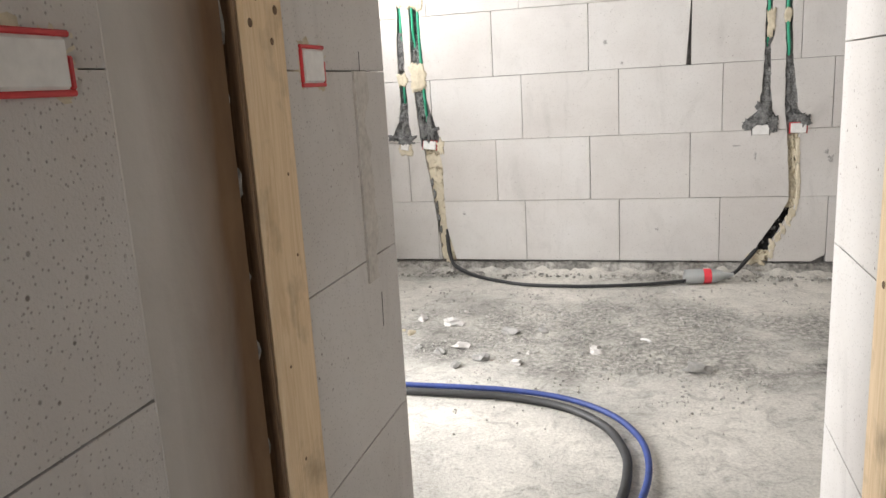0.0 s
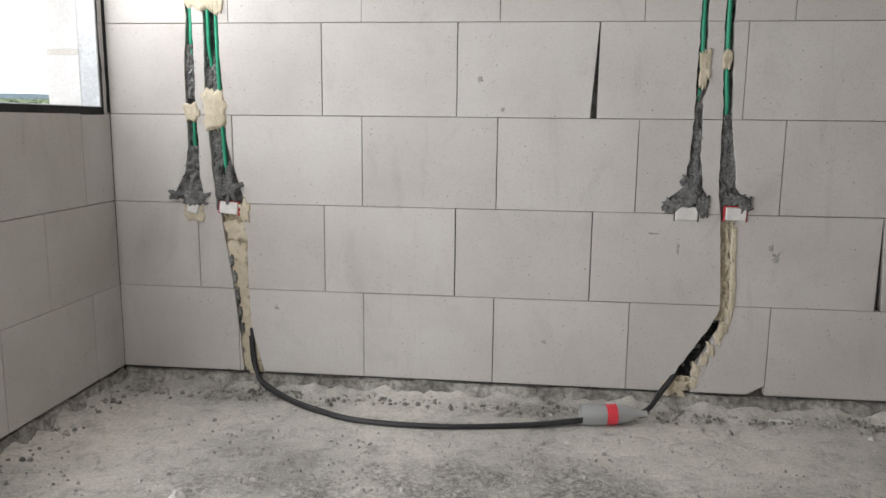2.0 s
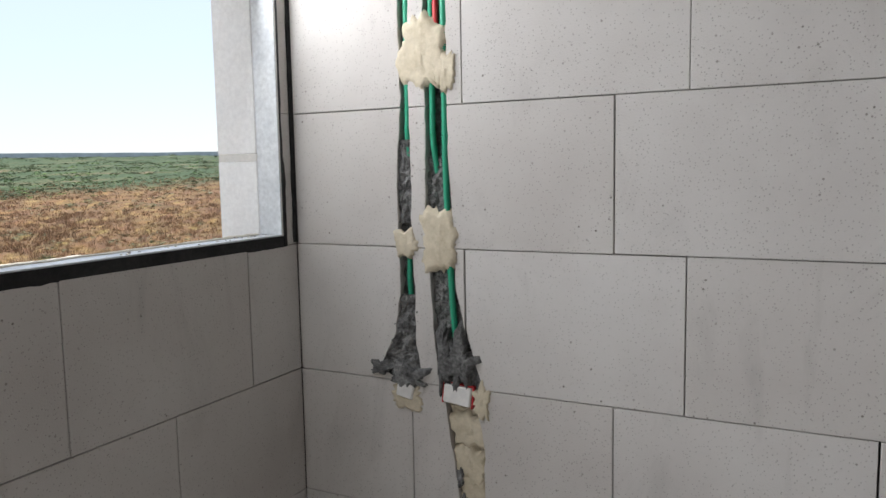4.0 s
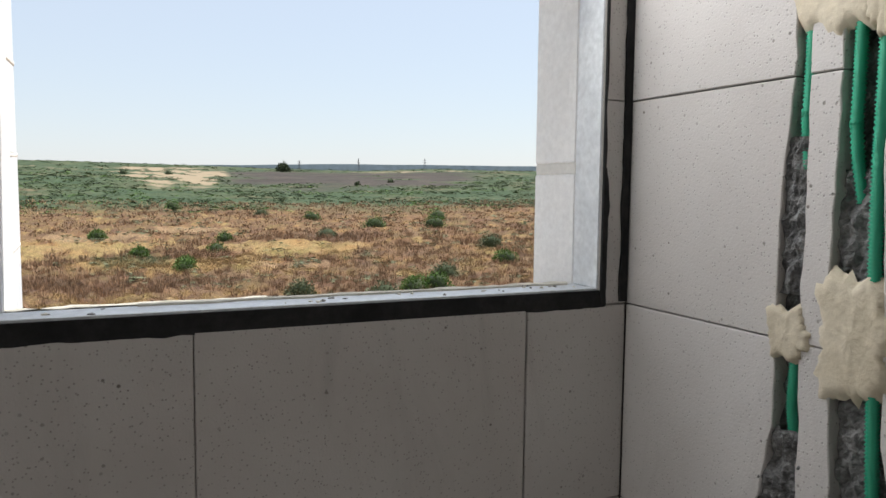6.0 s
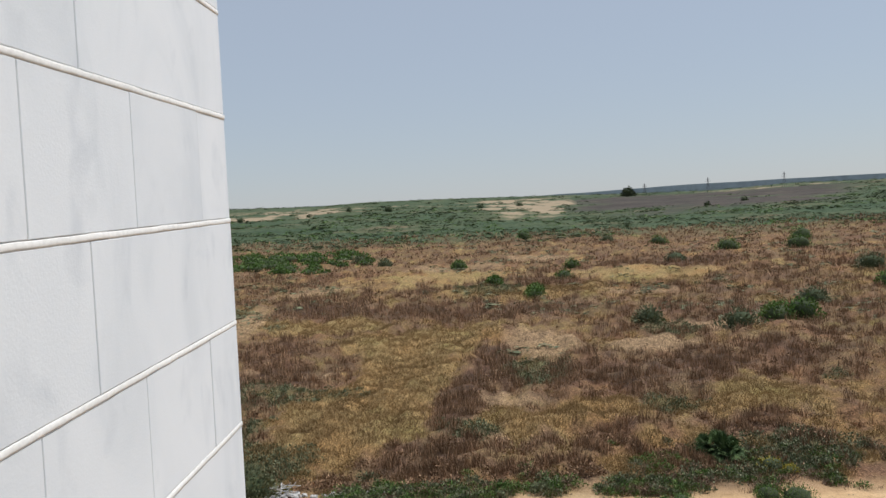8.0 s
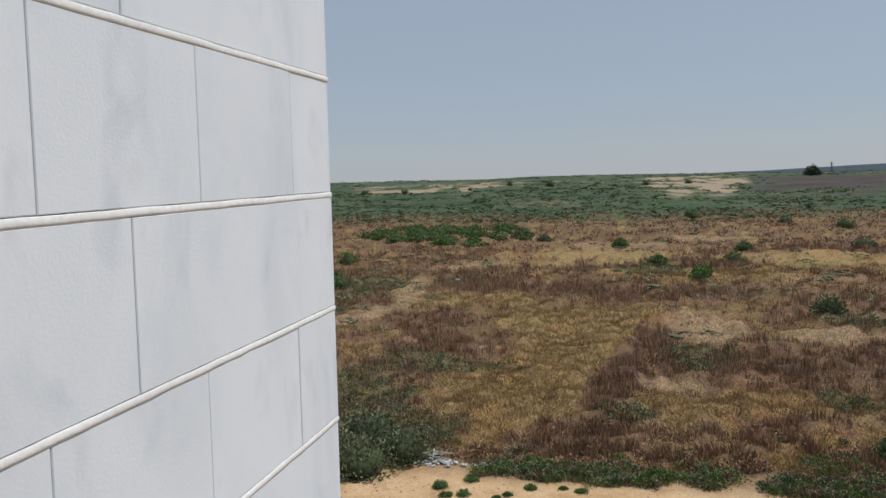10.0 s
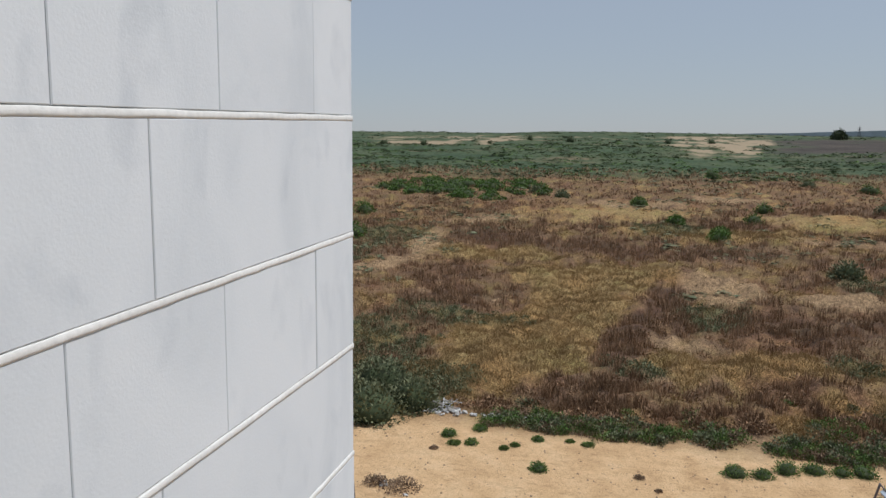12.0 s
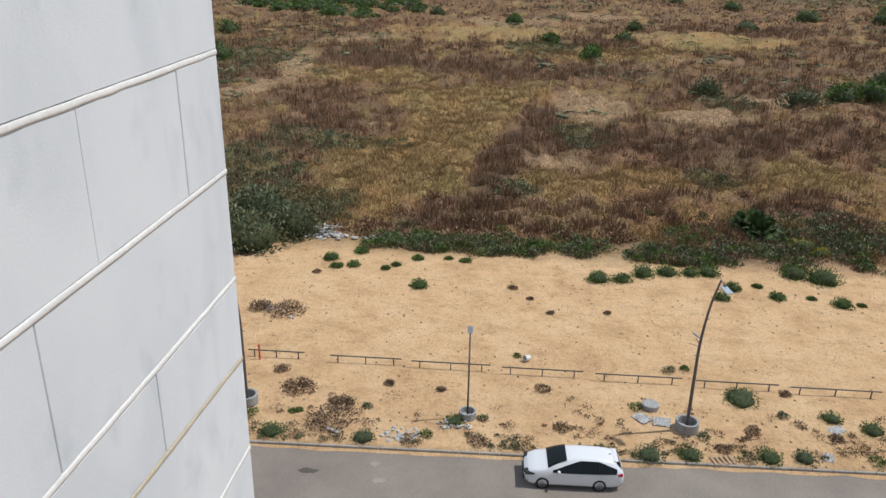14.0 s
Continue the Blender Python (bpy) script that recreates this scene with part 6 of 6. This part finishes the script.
def side_glass(s0, s1, sign, inset0=0.0, inset1=0.0, name="side_window"):
    vs, fs = [], []
    m = 8
    for k in range(m + 1):
        s = s0 + (s1 - s0) * k / m
        _, lo, belt, top, w, rw = at_place(s)
        zt, x1 = top - (top - belt) * .13, rw + (w * .97 - rw) * .12
        for f in (-.12, 1.0):
            f2 = f if f < .5 else 1 - (inset0 * (1 - k / m) + inset1 * k / m)
            vs.append((sign * (w * .97 + (x1 - w * .97) * f2 + .010), s, belt + (zt - belt) * f2))
        vs += [(v[0] - sign * .02, v[1], v[2]) for v in vs[-2:]]
    for k in range(m):
        a = 4 * k
        fs += [(a, a + 4, a + 5, a + 1), (a + 2, a + 3, a + 7, a + 6), (a + 1, a + 5, a + 7, a + 3), (a, a + 2, a + 6, a + 4)]
    part(name, (vs, fs), TINT, car, "dark tinted side window")


for sg in (-1, 1):
    side_glass(1.30, 2.539, sg, .75, .0)
    side_glass(2.541, 3.424, sg)
    side_glass(3.426, 4.22, sg, .0, .55)


def cross_glass(s0, s1, name, lift=.012, wide=1.0):
    vs = []
    m = 8
    for k in range(m + 1):
        s = s0 + (s1 - s0) * k / m
        _, lo, belt, top, w, rw = at_place(s)
        for j in range(9):
            x = (j / 4 - 1) * rw * wide
            vs.append((x, s, top + lift + .014 * (1 - (j / 4 - 1) ** 2) - .02 * (abs(j / 4 - 1) ** 4)))
    fs = [(k * 9 + j, k * 9 + j + 1, (k + 1) * 9 + j + 1, (k + 1) * 9 + j) for k in range(m) for j in range(8)]
    ob = part(name, (vs, fs), TINT, car, "dark glass", True)
    md = ob.modifiers.new("thick", 'SOLIDIFY')
    md.thickness = .015
    return ob


cross_glass(1.08, 1.93, "windscreen", .014, 1.04)
cross_glass(4.22, 4.44, "rear_window")
for s in (.86, 3.46):
    for sg in (-1, 1):
        wheel = thing("wheel", "", "")
        wheel.parent = car
        wheel.matrix_basis = pose(sg * .80, s, .315, 0, 90 * sg, 0)
        part("tyre", ring([(.20, -.1), (.29, -.1), (.315, -.08), (.318, .06), (.30, .095), (.215, .1), (.20, .06)], 28), TYRE, wheel, "black rubber tyre", True)
        spokes = [box((-.018, .03, .07), (.018, .205, .092), .005)]
        part("rim", join(ring([(.03, .05), (.21, .05), (.212, .1), (.2, .1), (.195, .06), (.05, .06), (.045, .098)], 28), *[moved(spokes[0], pose(0, 0, 0, 0, 0, 36 * k)) for k in range(10)]), ALLOY, wheel, "alloy spoked rim")
        part("wheel_arch", ring([(.30, .0), (.355, .0), (.36, .052), (.345, .056), (.30, .05)], 28), TRIMBLACK, wheel)
for sg in (-1, 1):
    part("headlight", box((sg * .44, .04, .69), (sg * .845, .52, .82), .05), TRIMBLACK, car, "dark swept headlight")
    part("tail_light", box((sg * .54, 4.24, .80), (sg * .855, 4.50, .97), .05), REDGLASS, car, "red tail light")
    mirror = part("door_mirror", box((sg * .90, 1.50, .95), (sg * 1.06, 1.64, 1.07), .035), PAINT, car)
    part("mirror_foot", box((sg * .84, 1.52, .95), (sg * .92, 1.60, .99), .01), TRIMBLACK, mirror)
    for s in (2.42, 3.32):
        part("door_handle", box((sg * .876, s, .83), (sg * .902, s + .18, .86), .008), PAINT, car)
    for s in (1.50, 2.545, 3.5):
        part("door_seam", box((sg * .872, s - .002, .30), (sg * .8835, s + .002, .90), .0005), TRIMBLACK, car)
    part("sill_trim", box((sg * .80, 1.2, .17), (sg * .872, 3.1, .23), .02), TRIMBLACK, car)
part("grille", box((-.56, -.03, .27), (.56, .12, .46), .03), TRIMBLACK, car, "black lower grille")
part("upper_grille", box((-.62, -.004, .64), (.62, .12, .69), .02), TRIMBLACK, car)
part("rear_bumper_insert", box((-.5, 4.50, .34), (.5, 4.575, .44), .02), TRIMBLACK, car)
part("number_plate", box((-.26, 4.55, .58), (.26, 4.57, .69), .003), YELLOW, car)
part("roof_spoiler", box((-.5, 4.10, 1.395), (.5, 4.30, 1.42), .01), PAINT, car)
part("aerial_fin", box((-.02, 3.9, 1.44), (.02, 4.03, 1.50), .012), PAINT, car)

# ---- blocks and slabs, laid last ----
for piece_name, piece_geo, piece_mat, piece_wall in PIECES:
    part(piece_name, piece_geo, piece_mat, piece_wall)
